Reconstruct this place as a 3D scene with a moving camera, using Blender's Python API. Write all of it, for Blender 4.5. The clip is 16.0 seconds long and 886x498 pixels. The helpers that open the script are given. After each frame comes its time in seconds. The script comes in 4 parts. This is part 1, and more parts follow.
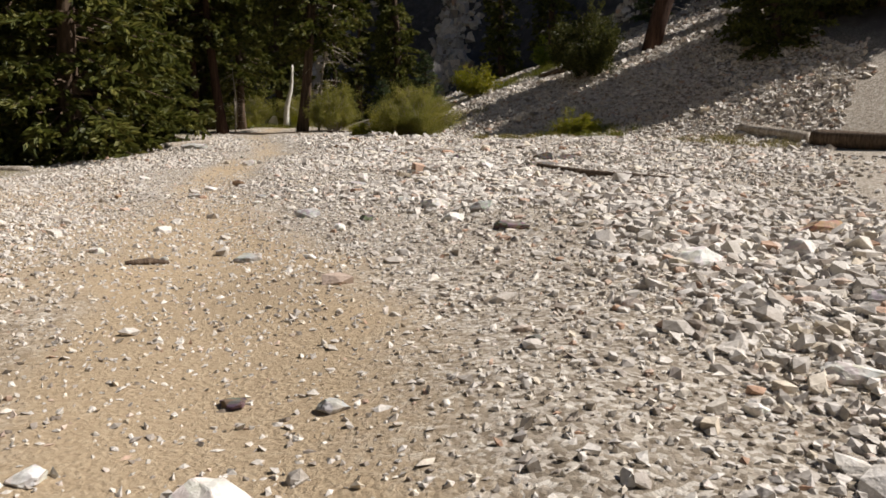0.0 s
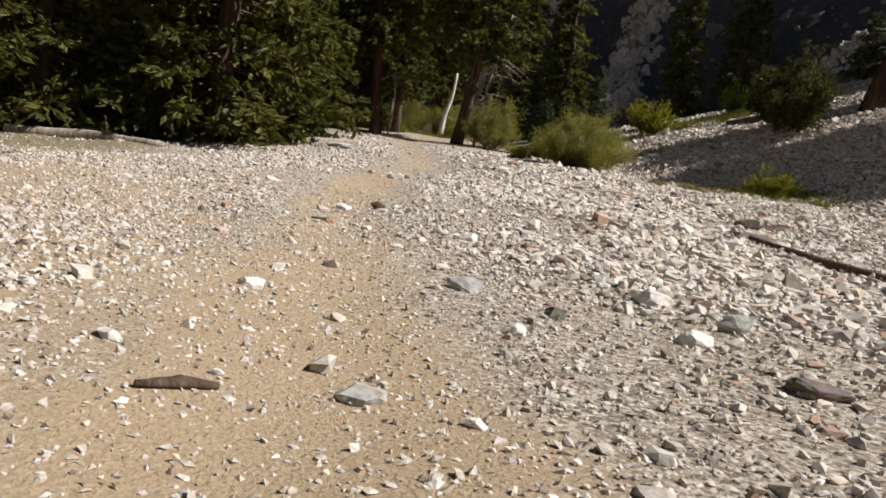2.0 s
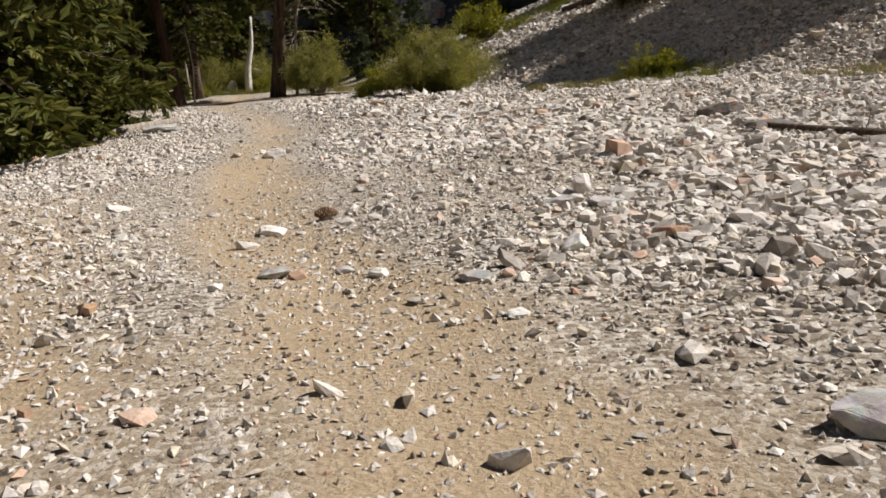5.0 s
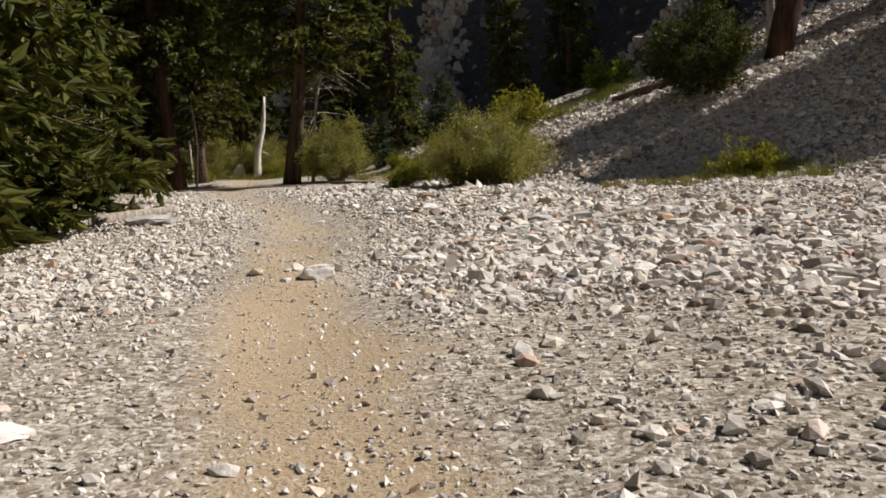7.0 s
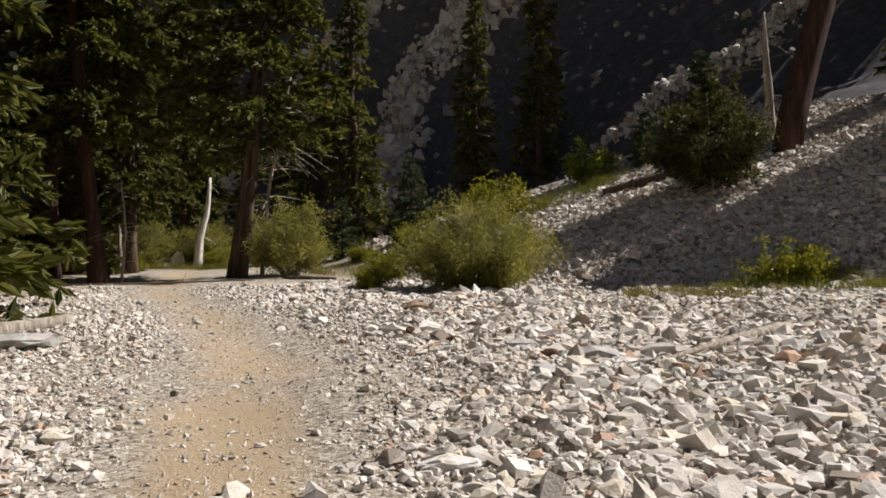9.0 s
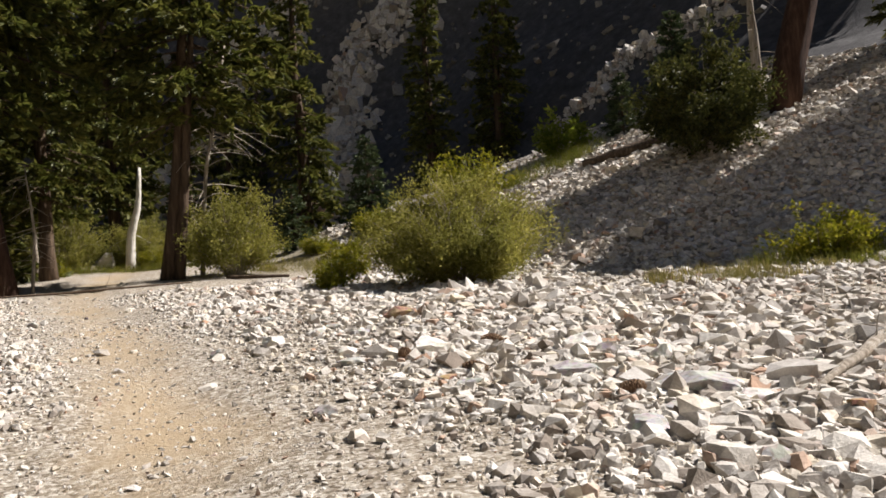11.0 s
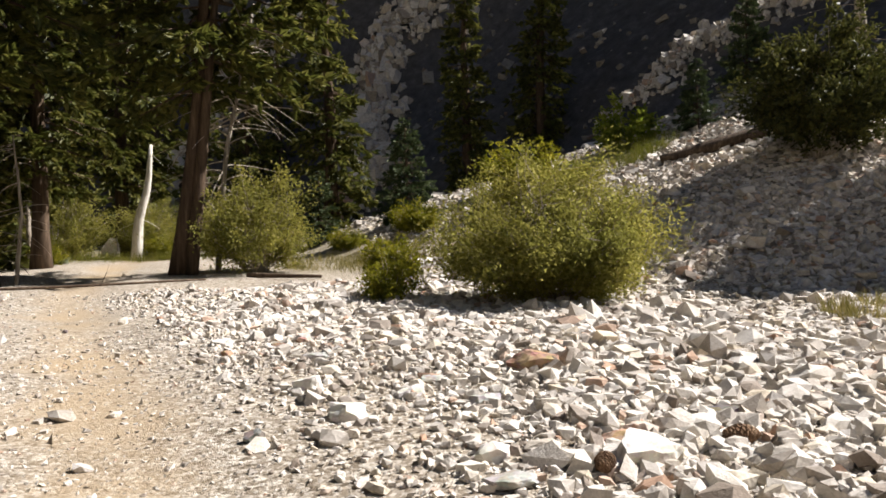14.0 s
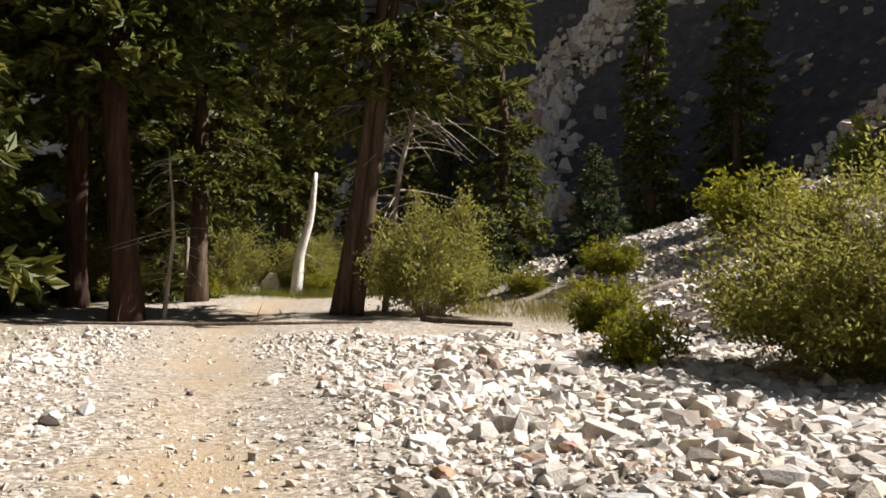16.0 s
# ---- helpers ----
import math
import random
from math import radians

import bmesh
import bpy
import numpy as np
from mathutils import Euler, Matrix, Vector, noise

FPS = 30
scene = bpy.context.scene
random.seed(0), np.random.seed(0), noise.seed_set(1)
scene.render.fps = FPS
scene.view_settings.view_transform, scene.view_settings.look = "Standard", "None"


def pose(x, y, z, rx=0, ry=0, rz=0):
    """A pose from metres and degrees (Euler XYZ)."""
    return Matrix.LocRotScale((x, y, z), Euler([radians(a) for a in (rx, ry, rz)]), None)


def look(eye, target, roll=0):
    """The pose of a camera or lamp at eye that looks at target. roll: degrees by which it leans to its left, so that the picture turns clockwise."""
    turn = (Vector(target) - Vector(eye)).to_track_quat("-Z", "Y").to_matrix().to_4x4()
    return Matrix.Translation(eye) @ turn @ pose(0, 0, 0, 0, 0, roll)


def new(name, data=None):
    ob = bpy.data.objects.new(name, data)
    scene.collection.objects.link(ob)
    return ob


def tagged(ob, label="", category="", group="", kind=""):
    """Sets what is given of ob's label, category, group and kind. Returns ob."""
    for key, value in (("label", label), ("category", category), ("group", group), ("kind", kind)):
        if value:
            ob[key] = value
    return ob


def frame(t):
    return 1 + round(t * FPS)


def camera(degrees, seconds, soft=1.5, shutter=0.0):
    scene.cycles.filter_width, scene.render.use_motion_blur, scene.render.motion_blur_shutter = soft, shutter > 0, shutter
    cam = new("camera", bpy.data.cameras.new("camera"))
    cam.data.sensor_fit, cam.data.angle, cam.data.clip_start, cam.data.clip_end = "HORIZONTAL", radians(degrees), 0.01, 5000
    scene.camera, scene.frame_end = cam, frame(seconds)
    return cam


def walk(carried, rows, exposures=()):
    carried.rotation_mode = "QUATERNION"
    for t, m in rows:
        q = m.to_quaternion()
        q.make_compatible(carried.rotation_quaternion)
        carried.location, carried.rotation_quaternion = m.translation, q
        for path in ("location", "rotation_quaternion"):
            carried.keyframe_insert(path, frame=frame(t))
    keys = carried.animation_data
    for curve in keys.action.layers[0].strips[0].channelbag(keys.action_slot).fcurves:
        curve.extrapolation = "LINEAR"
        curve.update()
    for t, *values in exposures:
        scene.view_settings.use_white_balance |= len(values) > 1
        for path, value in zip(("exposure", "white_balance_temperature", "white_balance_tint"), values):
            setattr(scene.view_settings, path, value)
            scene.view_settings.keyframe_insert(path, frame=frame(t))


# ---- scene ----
# Camera: seconds, eye, target, roll
cam = camera(60.0, 16.0, soft=1.7)
PATH = [
    (0, (-0.092, 0.141, 1.049), (-0.097, 2.119, 0.752), -0.2),
    (0.5, (-0.193, 1.036, 1.079), (-0.232, 3.02, 0.828), 1.4),
    (1, (-0.341, 1.627, 1.086), (-0.464, 3.611, 0.864), 3.7),
    (1.5, (-0.582, 2.125, 1.141), (-0.806, 4.108, 1.002), 6.7),
    (2, (-0.837, 2.956, 1.198), (-1.175, 4.908, 0.924), 8.5),
    (2.5, (-1.2, 3.596, 1.211), (-1.519, 5.533, 0.827), 5.6),
    (3, (-1.507, 4.446, 1.101), (-1.668, 6.391, 0.665), 1.3),
    (3.2, (-1.549, 4.638, 1.099), (-1.642, 6.581, 0.636), -0.3),
    (5.3, (-3.107, 7.171, 1.182), (-2.972, 9.126, 0.784), -3.9),
    (5.5, (-3.208, 7.654, 1.173), (-3.073, 9.612, 0.788), -3.6),
    (6, (-3.452, 8.719, 1.173), (-3.303, 10.683, 0.824), -2.4),
    (6.5, (-3.587, 9.549, 1.169), (-3.445, 11.527, 0.907), -3.6),
    (7, (-3.827, 10.512, 1.205), (-3.671, 12.497, 1.02), -2.0),
    (7.5, (-3.97, 11.633, 1.279), (-3.802, 13.625, 1.208), -1.0),
    (8, (-4.127, 12.47, 1.342), (-3.932, 14.459, 1.411), 0.2),
    (8.2, (-4.214, 12.898, 1.361), (-3.975, 14.882, 1.439), 1.2),
    (10.3, (-4.164, 15.319, 1.549), (-3.781, 17.282, 1.52), -3.4),
    (10.5, (-4.224, 15.68, 1.557), (-3.829, 17.64, 1.532), -3.1),
    (11, (-4.224, 16.679, 1.515), (-3.801, 18.634, 1.517), -3.4),
    (11.5, (-4.295, 17.608, 1.492), (-3.841, 19.556, 1.528), -3.5),
    (12, (-4.352, 18.348, 1.515), (-3.883, 20.288, 1.642), -3.3),
    (12.5, (-4.471, 18.88, 1.571), (-3.986, 20.814, 1.725), -2.7),
    (13, (-4.446, 18.896, 1.613), (-3.972, 20.838, 1.667), -1.8),
    (13.5, (-4.502, 19.153, 1.646), (-4.054, 21.102, 1.598), -1.4),
    (14, (-4.612, 19.711, 1.661), (-4.215, 21.671, 1.655), -1.0),
    (14.5, (-4.715, 20.949, 1.563), (-4.408, 22.923, 1.661), -0.5),
    (15, (-4.866, 21.63, 1.551), (-4.649, 23.618, 1.586), -1.2),
    (15.5, (-4.999, 22.153, 1.584), (-4.888, 24.149, 1.636), -0.9),
    (16, (-5.151, 22.785, 1.593), (-5.137, 24.782, 1.708), 1.1),
]
walk(cam, [(t, look(eye, target, roll)) for t, eye, target, roll in PATH],
     exposures=[(0.0, 0.52), (8.0, 0.48), (10.5, 0.8), (13.5, 1.12), (16.0, 1.16)])

# ---- world and sun ----
SUN_EL, SUN_AZ = 46.5, 5.0          # azimuth from +x towards +y
sx = math.cos(radians(SUN_EL)) * math.cos(radians(SUN_AZ))
sy = math.cos(radians(SUN_EL)) * math.sin(radians(SUN_AZ))
sz = math.sin(radians(SUN_EL))
world = bpy.data.worlds.new("sky")
scene.world = world
world.use_nodes = True
wn = world.node_tree.nodes
sky = wn.new("ShaderNodeTexSky")
sky.sky_type, sky.sun_disc = "NISHITA", False
sky.sun_elevation, sky.sun_rotation = radians(SUN_EL), radians(90 - SUN_AZ)
sky.altitude = 2500
bg = wn["Background"]
bg.inputs["Strength"].default_value = 0.032
world.node_tree.links.new(sky.outputs[0], bg.inputs["Color"])
sun_data = bpy.data.lights.new("sun", "SUN")
sun_data.energy, sun_data.angle, sun_data.color = 4.9, radians(0.53), (1.0, 0.955, 0.935)
sun = new("sun", sun_data)
sun.matrix_world = look((sx * 80, sy * 80, sz * 80), (0, 0, 0))

rng = np.random.default_rng(7)


# ---- materials ----
def material(name, rough=0.85, spec=0.3):
    m = bpy.data.materials.new(name)
    m.use_nodes = True
    b = m.node_tree.nodes["Principled BSDF"]
    b.inputs["Roughness"].default_value = rough
    b.inputs["Specular IOR Level"].default_value = spec
    return m, m.node_tree.nodes, m.node_tree.links, b


def node(nodes, kind, **values):
    n = nodes.new(kind)
    for k, v in values.items():
        n.inputs[k.replace("_", " ")].default_value = v
    return n


def ramp(nodes, stops):
    r = nodes.new("ShaderNodeValToRGB")
    e = r.color_ramp.elements
    while len(e) < len(stops):
        e.new(0.5)
    for k, (p, c) in zip(e, stops):
        k.position, k.color = p, (*c, 1)
    return r


def mixed(nodes, links, a, b, fac, how="MIX"):
    n = nodes.new("ShaderNodeMix")
    n.data_type, n.blend_type = "RGBA", how
    for sock, v in ((n.inputs[0], fac), (n.inputs[6], a), (n.inputs[7], b)):
        if isinstance(v, (int, float)):
            sock.default_value = v
        elif isinstance(v, tuple):
            sock.default_value = (*v, 1)
        else:
            links.new(v, sock)
    return n.outputs[2]


def bumped(nodes, links, bsdf, height, strength, distance):
    b = node(nodes, "ShaderNodeBump", Strength=strength, Distance=distance)
    links.new(height, b.inputs["Height"])
    links.new(b.outputs[0], bsdf.inputs["Normal"])


def world_pos(nodes):
    return nodes.new("ShaderNodeNewGeometry").outputs["Position"]


STONE_RAMP = [(0.0, (0.24, 0.20, 0.165)), (0.12, (0.40, 0.365, 0.325)), (0.3, (0.56, 0.525, 0.48)), (0.5, (0.67, 0.635, 0.58)),
              (0.68, (0.52, 0.49, 0.46)), (0.8, (0.62, 0.55, 0.44)), (0.9, (0.74, 0.71, 0.66)), (0.96, (0.45, 0.29, 0.20)), (1.0, (0.78, 0.75, 0.70))]


def stone_material(name, source, dark=1.0):
    m, ns, ln, b = material(name, 0.9, 0.25)
    if source == "island":
        rnd = ns.new("ShaderNodeNewGeometry").outputs["Random Per Island"]
    else:
        rnd = ns.new("ShaderNodeObjectInfo").outputs["Random"]
    col = ramp(ns, [(p, tuple(v * dark for v in c)) for p, c in STONE_RAMP])
    ln.new(rnd, col.inputs[0])
    n1 = node(ns, "ShaderNodeTexNoise", Scale=9.0, Detail=5.0)
    n2 = node(ns, "ShaderNodeTexNoise", Scale=70.0, Detail=4.0)
    for n in (n1, n2):
        ln.new(world_pos(ns), n.inputs["Vector"])
    r1 = ramp(ns, [(0.35, (0.72, 0.68, 0.62)), (0.65, (1.08, 1.06, 1.03))])
    ln.new(n1.outputs[0], r1.inputs[0])
    r2 = ramp(ns, [(0.3, (0.75, 0.74, 0.72)), (0.7, (1.1, 1.1, 1.1))])
    ln.new(n2.outputs[0], r2.inputs[0])
    c = mixed(ns, ln, col.outputs[0], r1.outputs[0], 0.8, "MULTIPLY")
    c = mixed(ns, ln, c, r2.outputs[0], 0.7, "MULTIPLY")
    ln.new(c, b.inputs["Base Color"])
    bumped(ns, ln, b, n2.outputs[0], 0.5, 0.01)
    return m


STONE = stone_material("scree_stone", "island")
STONE_PIECE = stone_material("scree_stone_piece", "object")
# scree stone again, darkened in colour for the hillside's shade
STONE_SHADED = stone_material("shaded_hillside_stone", "island", 0.45)


def rock_material(name, base, vein):
    m, ns, ln, b = material(name, 0.9, 0.25)
    n1 = node(ns, "ShaderNodeTexNoise", Scale=14.0, Detail=8.0, Roughness=0.65)
    n2 = node(ns, "ShaderNodeTexVoronoi", Scale=22.0)
    ln.new(world_pos(ns), n1.inputs["Vector"])
    ln.new(world_pos(ns), n2.inputs["Vector"])
    r = ramp(ns, [(0.3, vein), (0.52, base), (0.75, tuple(min(0.85, v * 1.15) for v in base))])
    ln.new(n1.outputs[0], r.inputs[0])
    c = mixed(ns, ln, r.outputs[0], n2.outputs["Color"], 0.06)
    ln.new(c, b.inputs["Base Color"])
    bumped(ns, ln, b, n1.outputs[0], 0.6, 0.02)
    return m


ROCK_WHITE = rock_material("pale_limestone", (0.66, 0.62, 0.555), (0.42, 0.37, 0.31))
ROCK_GREY = rock_material("grey_limestone", (0.40, 0.38, 0.345), (0.2, 0.185, 0.165))
ROCK_DARK = rock_material("dark_rock", (0.13, 0.10, 0.08), (0.06, 0.05, 0.04))
ROCK_RUST = rock_material("rust_rock", (0.36, 0.22, 0.13), (0.17, 0.10, 0.07))


def ground_material():
    m, ns, ln, b = material("scree_ground", 0.95, 0.15)
    pos = world_pos(ns)
    trail = ns.new("ShaderNodeAttribute")
    trail.attribute_name = "trail"
    hill_shade = ns.new("ShaderNodeAttribute")
    hill_shade.attribute_name = "hill_shade"
    duff = ns.new("ShaderNodeAttribute")
    duff.attribute_name = "duff"
    big = node(ns, "ShaderNodeTexNoise", Scale=0.9, Detail=6.0)
    fine = node(ns, "ShaderNodeTexNoise", Scale=38.0, Detail=6.0, Roughness=0.7)
    grit = node(ns, "ShaderNodeTexVoronoi", Scale=42.0)
    grit2 = node(ns, "ShaderNodeTexVoronoi", Scale=17.0)
    for n in (big, fine, grit, grit2):
        ln.new(pos, n.inputs["Vector"])
    dirt = ramp(ns, [(0.25, (0.275, 0.2, 0.122)), (0.5, (0.375, 0.285, 0.18)), (0.75, (0.47, 0.375, 0.255))])
    ln.new(fine.outputs[0], dirt.inputs[0])
    sep = ns.new("ShaderNodeSeparateColor")
    ln.new(grit.outputs["Color"], sep.inputs[0])
    # chip tones set low so the colour carries the shade between stones
    chips = ramp(ns, [(0.0, (0.16, 0.13, 0.095)), (0.35, (0.30, 0.255, 0.195)), (0.65, (0.42, 0.375, 0.31)), (1.0, (0.62, 0.58, 0.51))])
    ln.new(sep.outputs[0], chips.inputs[0])
    sep2 = ns.new("ShaderNodeSeparateColor")
    ln.new(grit2.outputs["Color"], sep2.inputs[0])
    c2 = ramp(ns, [(0.0, (0.6, 0.55, 0.5)), (1.0, (1.1, 1.08, 1.05))])
    ln.new(sep2.outputs[1], c2.inputs[0])
    gravel = mixed(ns, ln, chips.outputs[0], c2.outputs[0], 0.7, "MULTIPLY")
    add = ns.new("ShaderNodeMath")
    add.operation = "MULTIPLY_ADD"
    ln.new(big.outputs[0], add.inputs[0])
    add.inputs[1].default_value = 0.9
    sub = ns.new("ShaderNodeMath")
    sub.operation = "ADD"
    ln.new(trail.outputs["Fac"], sub.inputs[0])
    sub.inputs[1].default_value = -0.45
    ln.new(sub.outputs[0], add.inputs[2])
    edge = ramp(ns, [(0.22, (0, 0, 0)), (0.75, (1, 1, 1))])
    ln.new(add.outputs[0], edge.inputs[0])
    col = mixed(ns, ln, gravel, dirt.outputs[0], edge.outputs[0])
    # leaf litter and thin grass under the trees
    litter = ramp(ns, [(0.3, (0.10, 0.085, 0.05)), (0.5, (0.20, 0.17, 0.10)), (0.7, (0.34, 0.30, 0.20))])
    ln.new(fine.outputs[0], litter.inputs[0])
    col = mixed(ns, ln, col, litter.outputs[0], duff.outputs["Fac"])
    # talus of the far hillside, its shade put into the dark colour
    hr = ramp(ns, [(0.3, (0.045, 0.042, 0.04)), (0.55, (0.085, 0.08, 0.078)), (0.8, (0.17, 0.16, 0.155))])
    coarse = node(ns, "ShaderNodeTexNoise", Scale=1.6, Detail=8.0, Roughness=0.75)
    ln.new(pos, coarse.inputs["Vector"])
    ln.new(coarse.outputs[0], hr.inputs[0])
    col = mixed(ns, ln, col, hr.outputs[0], hill_shade.outputs["Fac"])
    ln.new(col, b.inputs["Base Color"])
    h = ns.new("ShaderNodeMath")
    h.operation = "MULTIPLY_ADD"
    ln.new(grit.outputs["Distance"], h.inputs[0])
    h.inputs[1].default_value = -0.35
    ln.new(fine.outputs[0], h.inputs[2])
    bumped(ns, ln, b, h.outputs[0], 0.7, 0.03)
    return m


GROUND = ground_material()


def leaf_material(name, stops, rough=0.55, trans=0.25):
    m, ns, ln, b = material(name, rough, 0.3)
    r = ramp(ns, stops)
    ln.new(ns.new("ShaderNodeNewGeometry").outputs["Random Per Island"], r.inputs[0])
    n = node(ns, "ShaderNodeTexNoise", Scale=1.3, Detail=3.0)
    ln.new(world_pos(ns), n.inputs["Vector"])
    v = ramp(ns, [(0.3, (0.65, 0.7, 0.6)), (0.7, (1.15, 1.12, 1.0))])
    ln.new(n.outputs[0], v.inputs[0])
    c = mixed(ns, ln, r.outputs[0], v.outputs[0], 0.8, "MULTIPLY")
    ln.new(c, b.inputs["Base Color"])
    t = ns.new("ShaderNodeBsdfTranslucent")
    ln.new(c, t.inputs[0])
    ms = ns.new("ShaderNodeMixShader")
    ms.inputs[0].default_value = trans
    ln.new(b.outputs[0], ms.inputs[1])
    ln.new(t.outputs[0], ms.inputs[2])
    ln.new(ms.outputs[0], ns["Material Output"].inputs[0])
    return m


NEEDLES = leaf_material("fir_needles", [(0.0, (0.052, 0.060, 0.013)), (0.5, (0.105, 0.112, 0.024)), (0.85, (0.16, 0.155, 0.038)), (1.0, (0.21, 0.195, 0.055))], trans=0.42)
NEEDLES_BLUE = leaf_material("young_fir_needles", [(0.0, (0.045, 0.065, 0.028)), (0.6, (0.085, 0.115, 0.048)), (1.0, (0.14, 0.16, 0.07))])
JUNIPER = leaf_material("juniper_foliage", [(0.0, (0.04, 0.045, 0.012)), (0.6, (0.085, 0.09, 0.024)), (1.0, (0.17, 0.16, 0.045))], trans=0.35)
WILLOW = leaf_material("shrub_leaves", [(0.0, (0.19, 0.185, 0.035)), (0.5, (0.32, 0.30, 0.075)), (0.85, (0.39, 0.36, 0.11)), (1.0, (0.45, 0.41, 0.16))], rough=0.8, trans=0.6)
LIME = leaf_material("lime_leaves", [(0.0, (0.14, 0.19, 0.02)), (0.6, (0.24, 0.29, 0.035)), (1.0, (0.34, 0.36, 0.07))], trans=0.5)
YELLOW = leaf_material("yellow_green_leaves", [(0.0, (0.16, 0.17, 0.012)), (0.6, (0.27, 0.26, 0.02)), (1.0, (0.38, 0.33, 0.05))], trans=0.5)
GRASS = leaf_material("dry_grass", [(0.0, (0.16, 0.15, 0.04)), (0.5, (0.30, 0.26, 0.09)), (1.0, (0.46, 0.38, 0.18))], trans=0.35)
GREENGRASS = leaf_material("green_weeds", [(0.0, (0.12, 0.14, 0.02)), (0.6, (0.22, 0.22, 0.04)), (1.0, (0.34, 0.31, 0.08))], trans=0.4)


def bark_material(name, lo, mid, hi, scale=9.0):
    m, ns, ln, b = material(name, 0.95, 0.15)
    tc = ns.new("ShaderNodeTexCoord")
    mp = ns.new("ShaderNodeMapping")
    mp.inputs["Scale"].default_value = (1, 1, 0.13)
    ln.new(tc.outputs["Object"], mp.inputs[0])
    n = node(ns, "ShaderNodeTexNoise", Scale=scale, Detail=7.0, Roughness=0.7)
    ln.new(mp.outputs[0], n.inputs["Vector"])
    r = ramp(ns, [(0.3, lo), (0.5, mid), (0.72, hi)])
    ln.new(n.outputs[0], r.inputs[0])
    ln.new(r.outputs[0], b.inputs["Base Color"])
    bumped(ns, ln, b, n.outputs[0], 0.9, 0.04)
    return m


BARK = bark_material("fir_bark", (0.035, 0.025, 0.018), (0.085, 0.058, 0.038), (0.17, 0.12, 0.08))
# red-brown bark, its colour lowered to hold the crowns' shade on the trunks
BARK_RED_SHADED = bark_material("shaded_red_brown_bark", (0.024, 0.014, 0.010), (0.060, 0.033, 0.022), (0.11, 0.065, 0.043))
DEADWOOD = bark_material("weathered_deadwood", (0.16, 0.12, 0.08), (0.34, 0.29, 0.23), (0.55, 0.50, 0.43), 14.0)
BLEACHED = bark_material("bleached_wood", (0.42, 0.38, 0.31), (0.62, 0.58, 0.50), (0.78, 0.75, 0.68), 12.0)
DARKWOOD = bark_material("dark_rotten_wood", (0.045, 0.03, 0.02), (0.10, 0.07, 0.048), (0.20, 0.15, 0.10), 14.0)
CONE = bark_material("cone_scales", (0.09, 0.05, 0.03), (0.20, 0.12, 0.07), (0.36, 0.25, 0.16), 30.0)


# ---- mesh helpers ----
def mesh_data(name, verts, faces, mat, smooth=False):
    """One mesh from arrays; faces is an (n, k) array or a list of such arrays."""
    blocks = faces if isinstance(faces, list) else [faces]
    blocks = [np.asarray(f, np.int32) for f in blocks if len(f)]
    loops = np.concatenate([f.ravel() for f in blocks])
    counts = np.concatenate([np.full(len(f), f.shape[1], np.int32) for f in blocks])
    me = bpy.data.meshes.new(name)
    me.vertices.add(len(verts))
    me.vertices.foreach_set("co", np.asarray(verts, np.float32).ravel())
    me.loops.add(len(loops))
    me.loops.foreach_set("vertex_index", loops)
    me.polygons.add(len(counts))
    me.polygons.foreach_set("loop_start", np.concatenate([[0], np.cumsum(counts)[:-1]]).astype(np.int32))
    me.polygons.foreach_set("use_smooth", np.full(len(counts), smooth))
    me.update(calc_edges=True)
    me.materials.append(mat)
    return me


def piece(name, data, parent, label=""):
    ob = new(name, data)
    ob.parent = parent
    return tagged(ob, label) if label else ob


def tube(points, radii, sides=8, wob=0.0, seed=0):
    """A tapered tube along points. Returns verts, faces (quads)."""
    r0 = np.random.default_rng(seed)
    p = np.asarray(points, float)
    n = len(p)
    d = np.gradient(p, axis=0)
    d /= np.linalg.norm(d, axis=1)[:, None] + 1e-9
    ref = np.where(np.abs(d[:, 2:3]) > 0.9, [[1.0, 0, 0]], [[0, 0, 1.0]])
    e1 = np.cross(d, ref)
    e1 /= np.linalg.norm(e1, axis=1)[:, None] + 1e-9
    e2 = np.cross(d, e1)
    a = np.linspace(0, 2 * np.pi, sides, endpoint=False)
    rr = np.asarray(radii)[:, None] * (1 + wob * r0.normal(size=(1, sides)) + 0.4 * wob * r0.normal(size=(n, sides)))
    v = p[:, None] + rr[..., None] * (np.cos(a)[None, :, None] * e1[:, None] + np.sin(a)[None, :, None] * e2[:, None])
    v = np.concatenate([v.reshape(-1, 3), p[:1], p[-1:]])
    i = np.arange(n - 1)[:, None] * sides
    j = np.arange(sides)[None]
    k = (j + 1) % sides
    f = np.stack([i + j, i + k, i + sides + k, i + sides + j], -1).reshape(-1, 4)
    c0, c1 = n * sides, n * sides + 1
    caps = np.concatenate([np.stack([np.full(sides, c0), k[0], j[0]], -1),
                           np.stack([np.full(sides, c1), (n - 1) * sides + j[0], (n - 1) * sides + k[0]], -1)])
    return v, [f, caps]


def joined(chunks):
    """Several (verts, [faces]) into one."""
    vs, fs, o = [], {}, 0
    for v, f in chunks:
        vs.append(v)
        for b in (f if isinstance(f, list) else [f]):
            fs.setdefault(b.shape[1], []).append(b + o)
        o += len(v)
    return np.concatenate(vs), [np.concatenate(x) for x in fs.values()]


def smooth_rand(n, seed, k=3):
    r0 = np.random.default_rng(seed)
    v = r0.normal(size=(n + 2 * k, 2))
    v = np.stack([np.convolve(v[:, i], np.ones(k) / k, "same") for i in (0, 1)], -1)
    return v[k:k + n]


